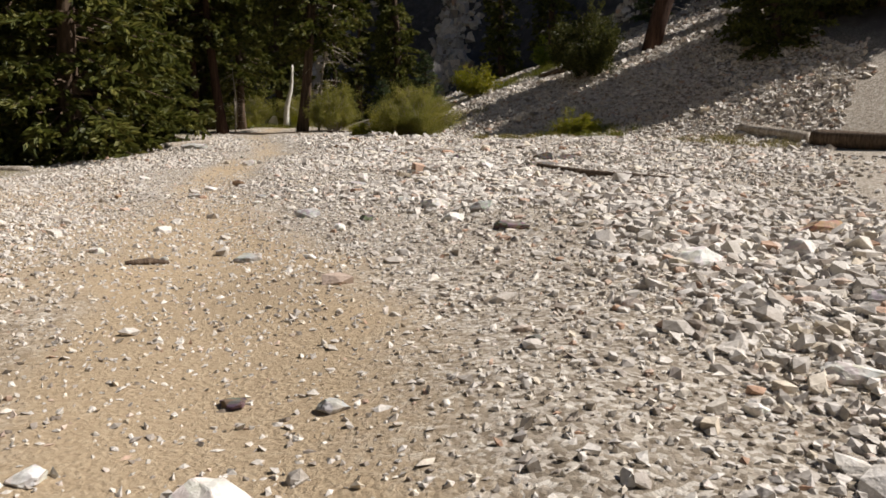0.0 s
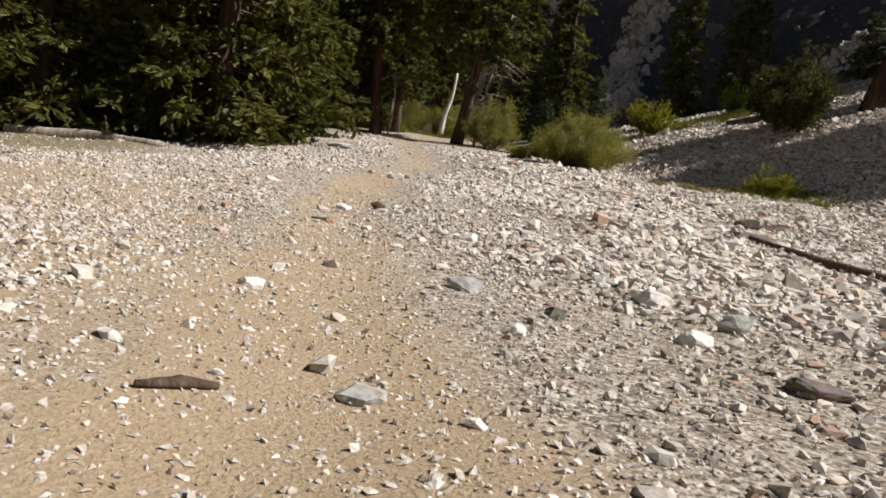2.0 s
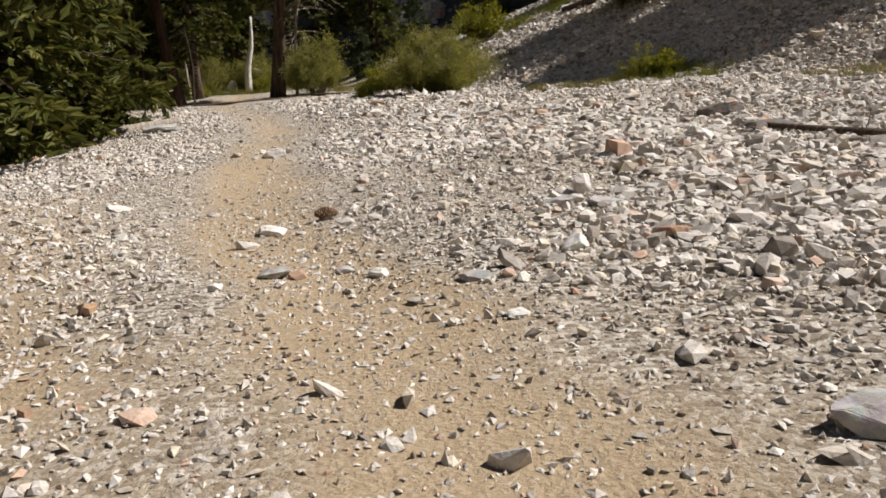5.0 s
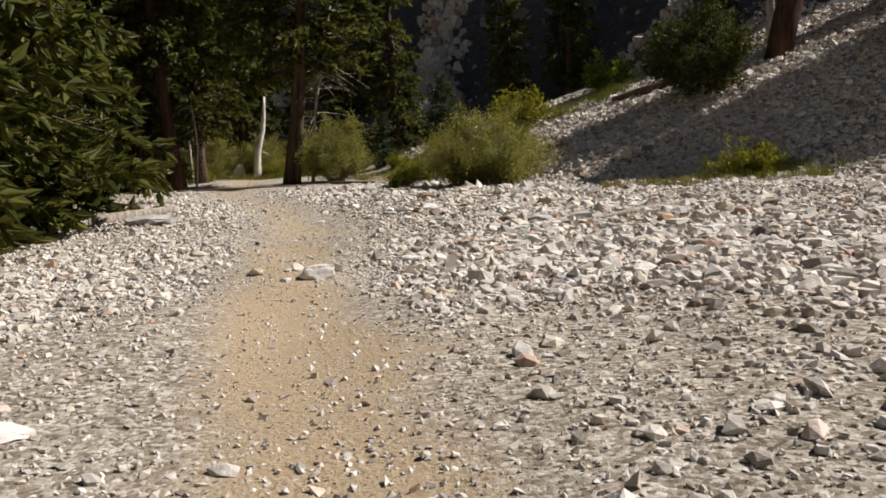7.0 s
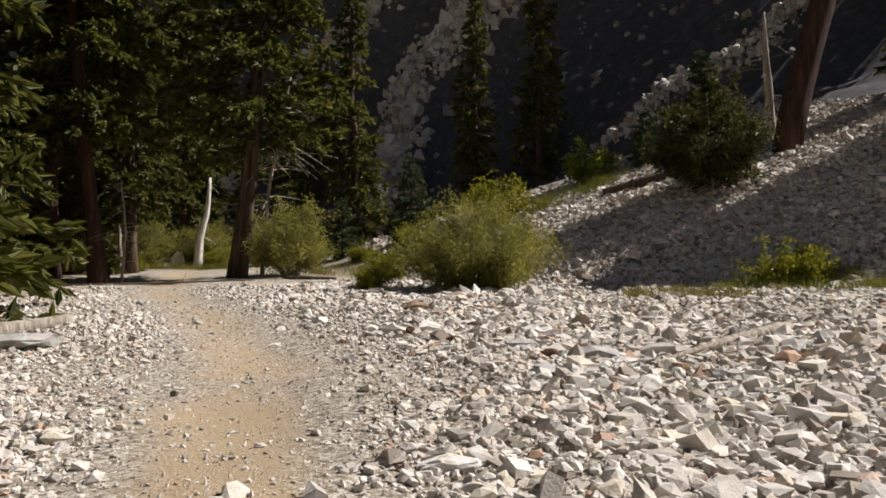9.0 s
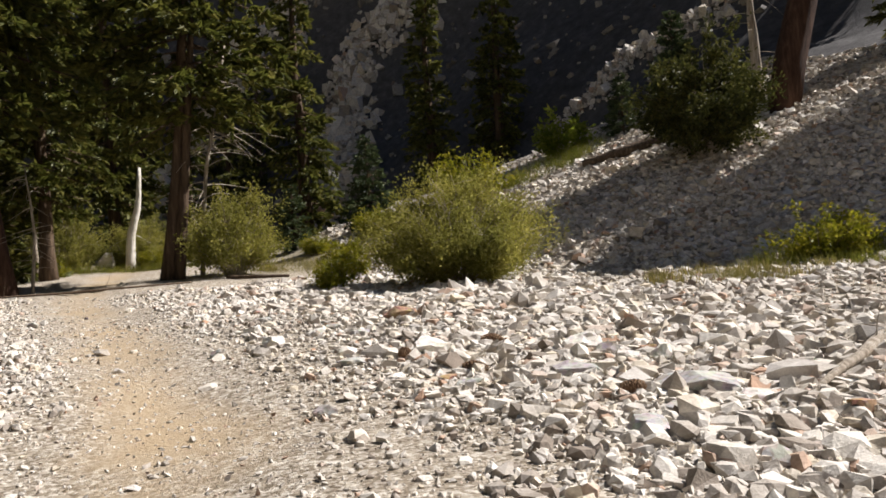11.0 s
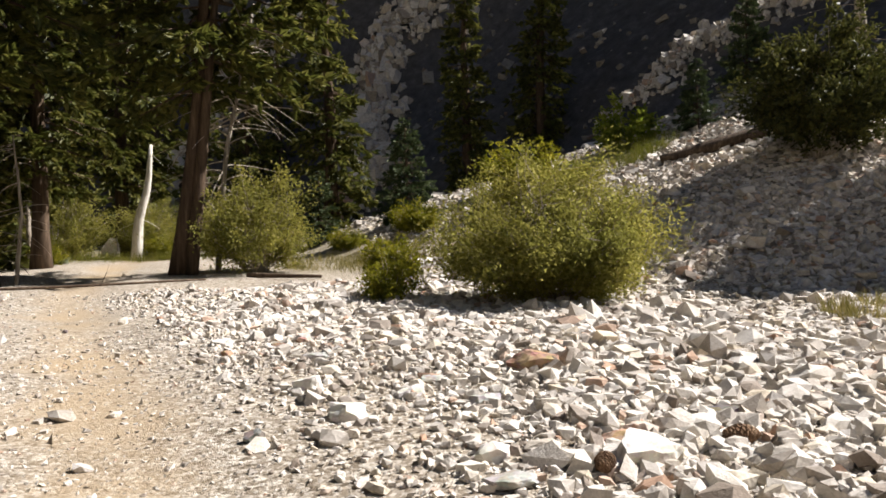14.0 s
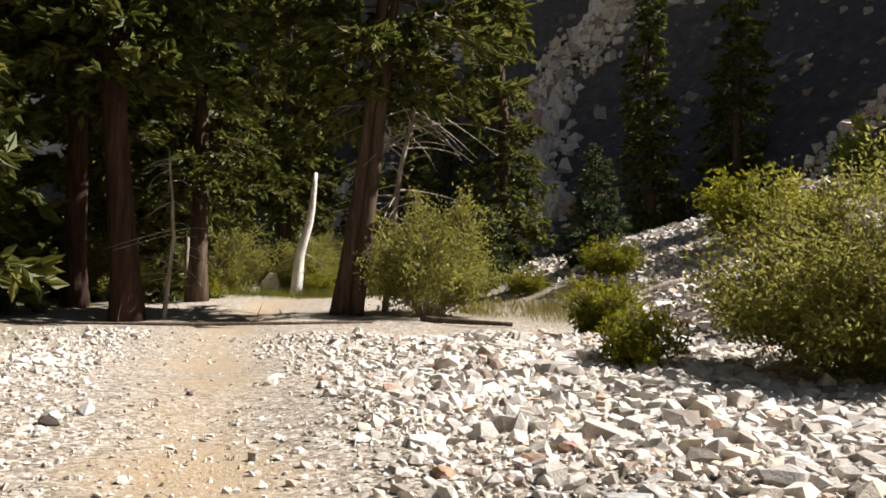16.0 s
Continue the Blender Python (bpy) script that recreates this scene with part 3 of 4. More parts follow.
# ---- dead wood ----
def wood(name, pts, radii, mat, label, category, branches=0, seed=0, reach=0.5, sides=10, upright=False, twig=1.0):
    p0 = np.asarray(pts[0], float)
    base = new(name)
    base.location = p0
    loc = np.asarray(pts, float) - p0
    t = np.linspace(0, 1, len(loc))
    tt = np.linspace(0, 1, 9)
    path = np.stack([np.interp(tt, t, loc[:, i]) for i in range(3)], -1)
    ln_ = np.linalg.norm(loc[-1])
    path[1:, :2] += smooth_rand(9, seed)[1:] * (0.006 if upright else 0.018) * ln_
    rr = np.interp(tt, t, radii)
    piece("trunk", mesh_data(name + "_trunk", *tube(path, rr, sides, 0.09, seed), mat, True), base)
    r0 = np.random.default_rng(seed + 50)
    for k in range(branches):
        f = r0.uniform(0.15, 0.98)
        q = np.array([np.interp(f, tt, path[:, i]) for i in range(3)])
        a = r0.uniform(0, 2 * np.pi)
        d = np.array([np.cos(a), np.sin(a), r0.uniform(-0.5, 0.5)]) if upright else np.array([np.cos(a) * 0.4, np.sin(a) * 0.4, abs(np.sin(a)) + 0.3])
        L = reach * r0.uniform(0.4, 1.2)
        s = np.linspace(0, 1, 6)[:, None]
        bend = np.array([r0.normal() * 0.25, r0.normal() * 0.25, -0.3 if upright else 0.05])
        pts_b = q + d * L * s + bend * L * s ** 2
        piece("branch", mesh_data(name + "_branch", *tube(pts_b, np.linspace(0.005 + 0.005 * L, 0.002, 6) * twig, 5), mat), base)
    return tagged(base, label, category)


def on(x, y, up=0.0):
    return (x, y, float(ground(x, y)) + up)


wood("fallen_log", [on(1.75, 15.9, 0.05), on(2.5, 14.2, 0.07), on(3.4, 12.2, 0.05)], (0.06, 0.085, 0.05), DARKWOOD, "thin weathered brown log lying on the scree", "log", 2, 41, 0.3)
wood("fallen_log", [on(9.3, 24.8, 0.12), on(10.6, 23.0, 0.18)], (0.17, 0.19), DEADWOOD, "pale weathered log lying on the stones", "log", 0, 42)
wood("fallen_log", [on(10.7, 22.8, 0.2), on(12.6, 20.0, 0.22)], (0.27, 0.24), DARKWOOD, "thick dark brown rotten log on the stones", "log", 1, 43, 0.4)
wood("fallen_log", [on(4.4, 37.1, 0.1), on(5.4, 36.5, 0.16), on(6.5, 35.9, 0.14)], (0.12, 0.17, 0.15), DARKWOOD, "dark fallen log lying across the stony slope", "log", 2, 44, 0.4)
wood("dead_branch", [on(-1.25, 20.6, 0.03), on(0.0, 21.5, 0.07), on(1.1, 22.3, 0.06)], (0.018, 0.045, 0.07), DEADWOOD, "bleached dead branch lying on the scree", "branch", 2, 45, 0.25)
wood("fallen_log", [on(-8.3, 22.9, 0.05), on(-7.3, 24.0, 0.06)], (0.12, 0.08), DEADWOOD, "grey log end at the path's edge", "log", 0, 46)
wood("snag", [on(-9.1, 44.2, -0.2), (-9.0, 44.2, 2.5), (-8.72, 44.2, 3.6), (-8.6, 44.2, 4.9)], (0.17, 0.13, 0.1, 0.045), BLEACHED, "bleached standing dead trunk among the firs", "snag", 4, 48, 0.9, upright=True)
wood("snag", [on(10.1, 37.0, -0.2), (10.0, 37.0, 7.4), (9.9, 37.0, 9.6)], (0.17, 0.13, 0.04), DEADWOOD, "grey bleached snag with bare curling branches", "snag", 16, 49, 1.3, upright=True)
wood("snag", [on(-6.15, 37.5, -0.1), (-5.85, 37.5, 4.0), (-5.2, 37.5, 7.2)], (0.07, 0.05, 0.02), DEADWOOD, "thin dead sapling with bare grey branches", "snag", 90, 50, 1.5, upright=True, twig=1.7)
wood("snag", [on(-9.6, 35.4, -0.1), (-9.5, 35.4, 2.4), (-9.6, 35.4, 3.9)], (0.04, 0.03, 0.012), DEADWOOD, "thin dead sapling with bare twigs beside a fir", "snag", 40, 51, 0.7, upright=True)
wood("tree_trunk", [on(8.8, 34.3, -0.3), (10.4, 34.3, 10.5), (12.2, 34.3, 17.5)], (0.40, 0.33, 0.22), BARK_RED_SHADED, "thick leaning reddish-brown tree trunk on the slope", "tree", 10, 52, 1.2, upright=True, sides=14)
# this branch stands in for a dark shadow line across the ground
wood("dead_branch", [on(-10.8, 33.6, 0.04), on(-8.6, 33.9, 0.06), on(-6.2, 34.6, 0.04)], (0.012, 0.024, 0.016), DARKWOOD, "dark branch lying across the path in place of a shadow line", "branch", 3, 56, 0.4)
wood("stick", [on(-2.33, 5.44, 0.015), on(-2.22, 5.58, 0.02), on(-2.12, 5.68, 0.012)], (0.014, 0.03, 0.016), DARKWOOD, "short broken piece of brown wood on the path", "branch", 0, 58)
wood("fallen_log", [on(-12.8, 17.1, 0.07), on(-11.0, 17.4, 0.09), on(-9.3, 17.3, 0.05)], (0.09, 0.11, 0.06), DEADWOOD, "pale weathered log lying before the firs", "log", 2, 59, 0.4)
wood("stick", [on(-5.4, 35.3, 0.03), on(-4.0, 34.6, 0.05)], (0.05, 0.03), DARKWOOD, "dark stick lying on the ground", "branch", 0, 53)
wood("stick", [on(-2.3, 36.6, 0.05), on(-0.6, 36.9, 0.08)], (0.06, 0.05), DEADWOOD, "grey log lying in dry grass", "log", 0, 54)
wood("snag", [on(-11.0, 40.9, -0.1), (-11.05, 40.9, 2.6), (-11.1, 40.9, 4.2)], (0.06, 0.05, 0.02), DEADWOOD, "short bare dead stem under a fir", "snag", 6, 57, 0.4, upright=True)
wood("root", [on(-11.6, 45.0, 0.02), on(-10.3, 44.4, 0.06), on(-9.6, 44.2, 0.0)], (0.10, 0.07, 0.03), DEADWOOD, "bare root at the foot of a fir", "root", 0, 55)

# tall firs up the slope, out of sight, whose shade lies over the scree below
for x, y, turn, size, kind in ((12.4, 30.0, 0, 0.66, FIR_BIG), (14.4, 31.1, 120, 0.76, FIR_BIG), (16.6, 30.2, 60, 0.8, FIR_BIG), (14.8, 35.6, 140, 0.5, FIR_BIG), (18.6, 31.9, 30, 0.9, FIR_BIG), (20.5, 43.0, 70, 1.0, FIR_MID), (20.5, 29.2, 10, 0.9, FIR_BIG)):
    plant("fir_tree", kind, x, y, turn, size, "dense dark green fir tree up the stony slope", group="firs up the slope")


# ---- grass ----
def grass_patch(name, cx, cy, rx, ry, turn, blades, tall, mat, label, seed):
    r0 = np.random.default_rng(seed)
    a, rr = r0.uniform(0, 2 * np.pi, blades), np.sqrt(r0.uniform(0, 1, blades))
    px, py = rx * rr * np.cos(a), ry * rr * np.sin(a)
    c, s = math.cos(radians(turn)), math.sin(radians(turn))
    x, y = cx + c * px - s * py, cy + s * px + c * py
    keep = lumps(x, y, 4.5, seed) > r0.normal(size=blades) * 0.5 + 0.15
    x, y = x[keep], y[keep]
    z = ground(x, y)
    n = len(x)
    d = np.stack([r0.normal(size=n) * 0.35, r0.normal(size=n) * 0.35, np.ones(n)], -1)
    v, f = sprays(np.stack([x, y, z], -1), d, tall * r0.uniform(0.4, 1.3, n), r0.uniform(0.003, 0.006, n), seed)
    ob = new(name, mesh_data(name, v, f, mat))
    return tagged(ob, label, "grass", kind="stuff")


grass_patch("grass", 2.4, 26.7, 1.5, 0.9, 0, 3800, 0.22, GRASS, "dry yellow-green grass among the stones", 61)
grass_patch("grass", 4.9, 27.2, 1.9, 0.9, -20, 5500, 0.27, GREENGRASS, "green and yellow weeds along the slope's foot", 62)
grass_patch("grass", 8.4, 23.6, 2.2, 0.9, -40, 3400, 0.22, GRASS, "dry yellow-green grass among the stones", 63)
grass_patch("grass", 4.6, 39.6, 2.4, 1.1, 35, 4600, 0.38, GREENGRASS, "green weeds on the slope below the sapling", 64)
grass_patch("grass", -2.8, 37.4, 1.9, 1.9, 0, 4200, 0.3, GRASS, "dry pale grass in the clearing", 65)
grass_patch("grass", -9.0, 43.2, 2.6, 1.6, 0, 3400, 0.3, GREENGRASS, "thin green grass under the firs", 66)
grass_patch("grass", 0.9, 33.5, 0.9, 0.9, 0, 900, 0.25, GRASS, "dry yellow-green grass among the stones", 67)

# ---- loose stones ----
PHI = (1 + 5 ** 0.5) / 2
ICO_V = np.array([(-1, PHI, 0), (1, PHI, 0), (-1, -PHI, 0), (1, -PHI, 0), (0, -1, PHI), (0, 1, PHI), (0, -1, -PHI), (0, 1, -PHI), (PHI, 0, -1), (PHI, 0, 1), (-PHI, 0, -1), (-PHI, 0, 1)]) / 1.902
ICO_F = np.array([(0, 11, 5), (0, 5, 1), (0, 1, 7), (0, 7, 10), (0, 10, 11), (1, 5, 9), (5, 11, 4), (11, 10, 2), (10, 7, 6), (7, 1, 8),
                  (3, 9, 4), (3, 4, 2), (3, 2, 6), (3, 6, 8), (3, 8, 9), (4, 9, 5), (2, 4, 11), (6, 2, 10), (8, 6, 7), (9, 8, 1)])
OCT_V = np.array([(1, 0, 0), (-1, 0, 0), (0, 1, 0), (0, -1, 0), (0, 0, 1), (0, 0, -1)], float)
OCT_F = np.array([(0, 2, 4), (2, 1, 4), (1, 3, 4), (3, 0, 4), (2, 0, 5), (1, 2, 5), (3, 1, 5), (0, 3, 5)])


BOX_V = np.array([(a, b, c) for a in (-1, 1) for b in (-1, 1) for c in (-1, 1)], float) * 0.72
BOX_F = np.array([(0, 1, 3), (0, 3, 2), (4, 6, 7), (4, 7, 5), (0, 4, 5), (0, 5, 1), (2, 3, 7), (2, 7, 6), (0, 2, 6), (0, 6, 4), (1, 5, 7), (1, 7, 3)])


def stone_field(x, y, r, seed, fine=False, flat=0.5, lift=0.35, lump=False):
    """Angular stones at x, y with radius r, each its own island, sunk a little."""
    r0 = np.random.default_rng(seed)
    bv, bf = (OCT_V, OCT_F) if fine else (ICO_V, ICO_F) if lump else (BOX_V, BOX_F)
    n, k = len(x), len(bv)
    v = np.repeat(bv[None], n, 0) + r0.normal(size=(n, k, 3)) * (0.2 if fine else 0.17)
    if lump:
        v[..., 2] = np.clip(v[..., 2], -0.8, 0.66)
    elif not fine:
        v[:, :, :2] *= 1 + 0.13 * v[:, :, 2:] * r0.normal(size=(n, 1, 2))
    v = v * np.stack([r0.uniform(0.85, 1.35, n), r0.uniform(0.55, 1.0, n), r0.uniform(0.65, 1.5, n) * flat], -1)[:, None]
    tilt = np.abs(r0.normal(size=n)) * (1.1 if fine else 0.5)
    az, yaw = r0.uniform(0, 2 * np.pi, n), r0.uniform(0, 2 * np.pi, n)
    c, s = np.cos(yaw)[:, None], np.sin(yaw)[:, None]
    v = np.stack([v[..., 0] * c - v[..., 1] * s, v[..., 0] * s + v[..., 1] * c, v[..., 2]], -1)
    ax = np.stack([np.cos(az), np.sin(az), 0 * az], -1)[:, None]
    ct, st = np.cos(tilt)[:, None, None], np.sin(tilt)[:, None, None]
    v = v * ct + np.cross(np.broadcast_to(ax, v.shape), v) * st + ax * (v * ax).sum(-1, keepdims=True) * (1 - ct)
    v = v * np.asarray(r)[:, None, None]
    z = ground(x, y) + np.asarray(r) * flat * lift
    v += np.stack([x, y, z], -1)[:, None]
    f = bf[None] + (np.arange(n) * k)[:, None, None]
    return v.reshape(-1, 3), f.reshape(-1, 3)


def cam_x(y):
    return np.interp(y, (0, 2, 4.5, 7.3, 10, 13, 18, 23), (0, -0.5, -1.5, -3.3, -3.8, -4.2, -4.5, -5.0))


def stony(x, y):
    """How thickly stones lie: little on the trail and on the early sandy side."""
    u = trail_off(x, y)
    w = np.interp(y, (0, 6, 11, 20, 30, 45), (0.85, 0.85, 0.6, 0.55, 0.6, 0.9))
    t = np.maximum(np.clip((np.abs(u) - w * 0.75) / (w * 0.9), 0, 1), np.interp(y, (5, 8, 11.5, 15, 24), (0.14, 0.34, 0.34, 0.12, 0.16)))
    sandy = np.where(u < 0, 1 - 0.55 * np.clip((19 - y) / 5, 0, 1), 1)
    right = np.where(u > 0, np.clip(0.7 + 0.25 * u, 0.7, 1.35), 0.85)
    return t * sandy * right * np.clip(0.8 + 0.5 * lumps(x, y, 1.1, 15), 0.25, 1.4)


def scatter(n, lo, hi, seed, weight):
    r0 = np.random.default_rng(seed)
    x, y = r0.uniform(lo[0], hi[0], n), r0.uniform(lo[1], hi[1], n)
    keep = r0.uniform(0, 1, n) < weight(x, y)
    return x[keep], y[keep], r0


def add_stones(name, x, y, r, seed, label, mat=None, **kw):
    v, f = stone_field(x, y, r, seed, **kw)
    ob = new(name, mesh_data(name, v, f, mat or STONE))
    return tagged(ob, label, "stones", kind="stuff")


def in_reach(x, y):
    """The ground that the walk can look at."""
    return (np.abs(x + 0.24 * np.clip(y, 0, 20)) < 0.66 * y + 1.2) * 1.0


def near_path(x, y):
    return np.exp(-np.clip(np.abs(x - cam_x(y)) - 2.2, 0, 99) / 1.3)


x, y, r0 = scatter(210000, (-9, 0.8), (6, 28), 71, lambda x, y: in_reach(x, y) * np.clip(stony(x, y) * 1.3, np.interp(y, (6, 8, 12, 15), (0.6, 0.85, 0.85, 0.3)), 1) * near_path(x, y))
add_stones("gravel", x, y, (r0.gamma(3.0, 0.0046, len(x)) + 0.006) * np.clip(0.62 + 0.5 * stony(x, y), 0.65, 1.0), 72, "fine pale angular gravel", fine=True, flat=0.45)
x, y, r0 = scatter(265000, (-17, 0.8), (9.5, 33), 73, lambda x, y: in_reach(x, y) * stony(x, y) * np.where(x < -9.5, 0.3, 1.0) * np.interp(y, (6, 16, 22), (0.75, 0.7, 0.66)) * np.clip(1.5 - 0.06 * np.abs(x - cam_x(y)), 0.5, 1.4))
u = trail_off(x, y)
grow = np.clip(0.66 + 0.15 * u, 0.7, 1.3) * np.interp(y, (0, 8, 14, 20, 24, 30), (0.8, 0.9, 1.02, 1.14, 1.16, 1.2))
size = (r0.gamma(3.0, 0.0075, len(x)) + 0.011) * grow * np.clip(0.5 + 0.6 * stony(x, y), 0.55, 1.0)
half = r0.uniform(0, 1, len(x)) < 0.22
add_stones("scree", x[half], y[half], size[half], 74, "pale grey and tan angular scree stones", flat=0.66)
add_stones("scree", x[~half], y[~half], size[~half] * 1.05, 84, "pale worn scree stones of mixed sizes", lump=True, flat=0.76)
x, y, r0 = scatter(4800, (-8.5, 1.5), (10.5, 32), 75, lambda x, y: stony(x, y) * np.clip(0.25 + 0.2 * trail_off(x, y), 0.08, 1))
add_stones("large_scree", x, y, r0.gamma(3.0, 0.009, len(x)) + 0.034, 76, "larger angular limestone blocks on the scree", flat=0.62, lump=True)
x, y, r0 = scatter(15000, (9, 12), (19, 28), 87, lambda x, y: in_reach(x, y))
add_stones("slope_scree", x, y, r0.gamma(3.0, 0.012, len(x)) + 0.02, 88, "pale loose scree beside the logs", flat=0.7)
x, y, r0 = scatter(42000, (-3, 25.5), (14, 48), 77, lambda x, y: np.clip((49 - y - 0.4 * np.maximum(x - 7, 0)) / 4, 0.08, 1) * np.clip((x + 1.2 * (np.minimum(y, 34) - 31.5) - 0.2) / 1.5, 0, 1) * np.clip(1.15 - 0.03 * np.abs(y - 30), 0.25, 1))
add_stones("slope_scree", x, y, r0.gamma(3.0, 0.014, len(x)) + 0.022, 78, "pale loose scree on the slope")


def on_ribs(x, y):
    w = np.zeros_like(x)
    for r in RIBS:
        u = rib(x, y, r)[1]
        w = np.maximum(w, np.exp(-(u / (0.75 * r[1])) ** 2) )
    return w


x, y, r0 = scatter(150000, (-14, 44), (23, 80), 79, lambda x, y: 0.7 * on_ribs(x, y))
add_stones("talus", x, y, (r0.gamma(2.2, 0.06, len(x)) + 0.07) * np.interp(y, (40, 54, 62, 80), (0.45, 0.5, 1.0, 1.15)), 80, "pale talus blocks in chutes down the hillside", flat=0.95, lift=1.0)
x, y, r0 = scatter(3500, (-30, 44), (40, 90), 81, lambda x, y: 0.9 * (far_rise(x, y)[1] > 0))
add_stones("talus", x, y, r0.gamma(1.6, 0.07, len(x)) + 0.05, 82, "blocks strewn over the hillside, coloured as if in shade", STONE_SHADED, flat=0.7)


# ---- rocks that stand out ----
def rock(x, y, w, d, h, turn, mat, label, seed, sink=0.3):
    """A faceted boulder: cut by random planes, with worn edges."""
    h = h * 0.72
    r0 = np.random.default_rng(seed)
    bm = bmesh.new()
    bmesh.ops.create_cube(bm, size=2.0)
    for _ in range(20):
        nrm = Vector(r0.normal(size=3)).normalized()
        geom = bm.verts[:] + bm.edges[:] + bm.faces[:]
        cut = bmesh.ops.bisect_plane(bm, geom=geom, plane_co=nrm * r0.uniform(0.72, 1.05), plane_no=nrm, clear_outer=True)
        edges = [e for e in cut["geom_cut"] if isinstance(e, bmesh.types.BMEdge)]
        if edges:
            bmesh.ops.holes_fill(bm, edges=edges, sides=0)
    bmesh.ops.bevel(bm, geom=bm.edges[:], offset=0.07, segments=2, affect="EDGES", clamp_overlap=True)
    bmesh.ops.triangulate(bm, faces=bm.faces[:])
    bmesh.ops.subdivide_edges(bm, edges=[e for e in bm.edges if e.calc_length() > 0.3], cuts=2)
    bmesh.ops.triangulate(bm, faces=bm.faces[:])
    for v in bm.verts:
        q = noise.noise(v.co * 2.1 + Vector((seed, 0, 0)))
        v.co *= 1 + 0.11 * q + 0.045 * noise.noise(v.co * 6.3 + Vector((0, seed, 0)))
        v.co.x, v.co.y, v.co.z = v.co.x * w / 2, v.co.y * d / 2, v.co.z * h / 2
    me = bpy.data.meshes.new("rock")
    bm.to_mesh(me)
    bm.free()
    me.materials.append(mat)
    ob = new("rock", me)
    ob.matrix_world = Matrix.Translation((x, y, float(ground(x, y)) + h * (0.5 - sink))) @ pose(0, 0, 0, r0.uniform(-8, 8), r0.uniform(-8, 8), turn)
    return tagged(ob, label, "rock", "rocks that stand out")


ROCK_LABELS = {ROCK_WHITE: "pale angular limestone block on the scree", ROCK_GREY: "weathered grey limestone rock half sunk in gravel",
               ROCK_DARK: "dark brown rock lying among pale stones", ROCK_RUST: "rust-brown stained rock among pale stones"}
START_ROCKS = (
    (-0.76, 2.16, 0.23, 0.17, 0.15, -24, ROCK_WHITE),
    (0.50, 7.18, 0.31, 0.23, 0.15, 15, ROCK_DARK),
    (1.60, 5.20, 0.39, 0.26, 0.23, 23, ROCK_WHITE),
    (2.50, 5.66, 0.22, 0.16, 0.22, -23, ROCK_WHITE),
    (3.20, 6.81, 0.44, 0.31, 0.22, -19, ROCK_RUST),
    (1.50, 3.06, 0.25, 0.15, 0.12, -23, ROCK_WHITE),
    (1.00, 2.72, 0.09, 0.07, 0.09, -16, ROCK_WHITE),
    (-0.50, 2.83, 0.13, 0.08, 0.09, 7, ROCK_GREY),
    (2.20, 4.05, 0.20, 0.14, 0.18, -12, ROCK_GREY),
    (-1.30, 2.23, 0.11, 0.09, 0.07, 23, ROCK_WHITE),
    (-0.90, 2.93, 0.11, 0.09, 0.06, -20, ROCK_DARK),
    (0.30, 3.43, 0.10, 0.07, 0.06, -6, ROCK_DARK),
)
SAND_ROCKS = (
    (-1.60, 5.96, 0.23, 0.18, 0.11, 8, ROCK_GREY),
    (-1.58, 8.45, 0.28, 0.20, 0.17, -22, ROCK_GREY),
    (-0.20, 9.00, 0.36, 0.28, 0.20, -7, ROCK_WHITE),
    (0.00, 7.95, 0.27, 0.2, 0.16, 18, ROCK_WHITE),
    (0.30, 8.36, 0.22, 0.17, 0.22, -19, ROCK_GREY),
    (-0.60, 9.44, 0.17, 0.11, 0.14, 18, ROCK_GREY),
    (-0.90, 8.04, 0.15, 0.12, 0.14, 19, ROCK_DARK),
    (-1.10, 7.43, 0.13, 0.08, 0.14, 18, ROCK_WHITE),
    (-2.80, 7.44, 0.16, 0.12, 0.10, 13, ROCK_WHITE),
    (-2.70, 5.83, 0.13, 0.09, 0.09, -25, ROCK_WHITE),
    (-2.20, 5.82, 0.07, 0.05, 0.05, 21, ROCK_WHITE),
    (-1.10, 5.82, 0.09, 0.06, 0.07, -15, ROCK_WHITE),
)
BEND_ROCKS = (
    (-3.00, 10.63, 0.11, 0.09, 0.09, -18, ROCK_WHITE),
    (-2.50, 10.25, 0.19, 0.12, 0.08, -10, ROCK_GREY),
    (-1.90, 10.64, 0.16, 0.13, 0.16, 3, ROCK_WHITE),
    (-2.40, 9.63, 0.10, 0.08, 0.07, -3, ROCK_WHITE),
    (-4.40, 10.23, 0.11, 0.07, 0.12, -23, ROCK_RUST),
    (-3.80, 12.26, 0.22, 0.18, 0.12, -10, ROCK_WHITE),
    (-3.40, 12.43, 0.11, 0.08, 0.11, -11, ROCK_DARK),
    (0.20, 18.37, 0.30, 0.20, 0.30, 0, ROCK_DARK),
    (-0.60, 14.22, 0.46, 0.28, 0.15, -10, ROCK_WHITE),
    (1.90, 15.89, 0.77, 0.48, 0.25, 21, ROCK_DARK),
    (2.90, 19.24, 0.57, 0.47, 0.28, -3, ROCK_DARK),
    (0.70, 15.18, 0.31, 0.26, 0.33, -7, ROCK_WHITE),
    (-1.30, 10.75, 0.22, 0.15, 0.13, -15, ROCK_RUST),
)
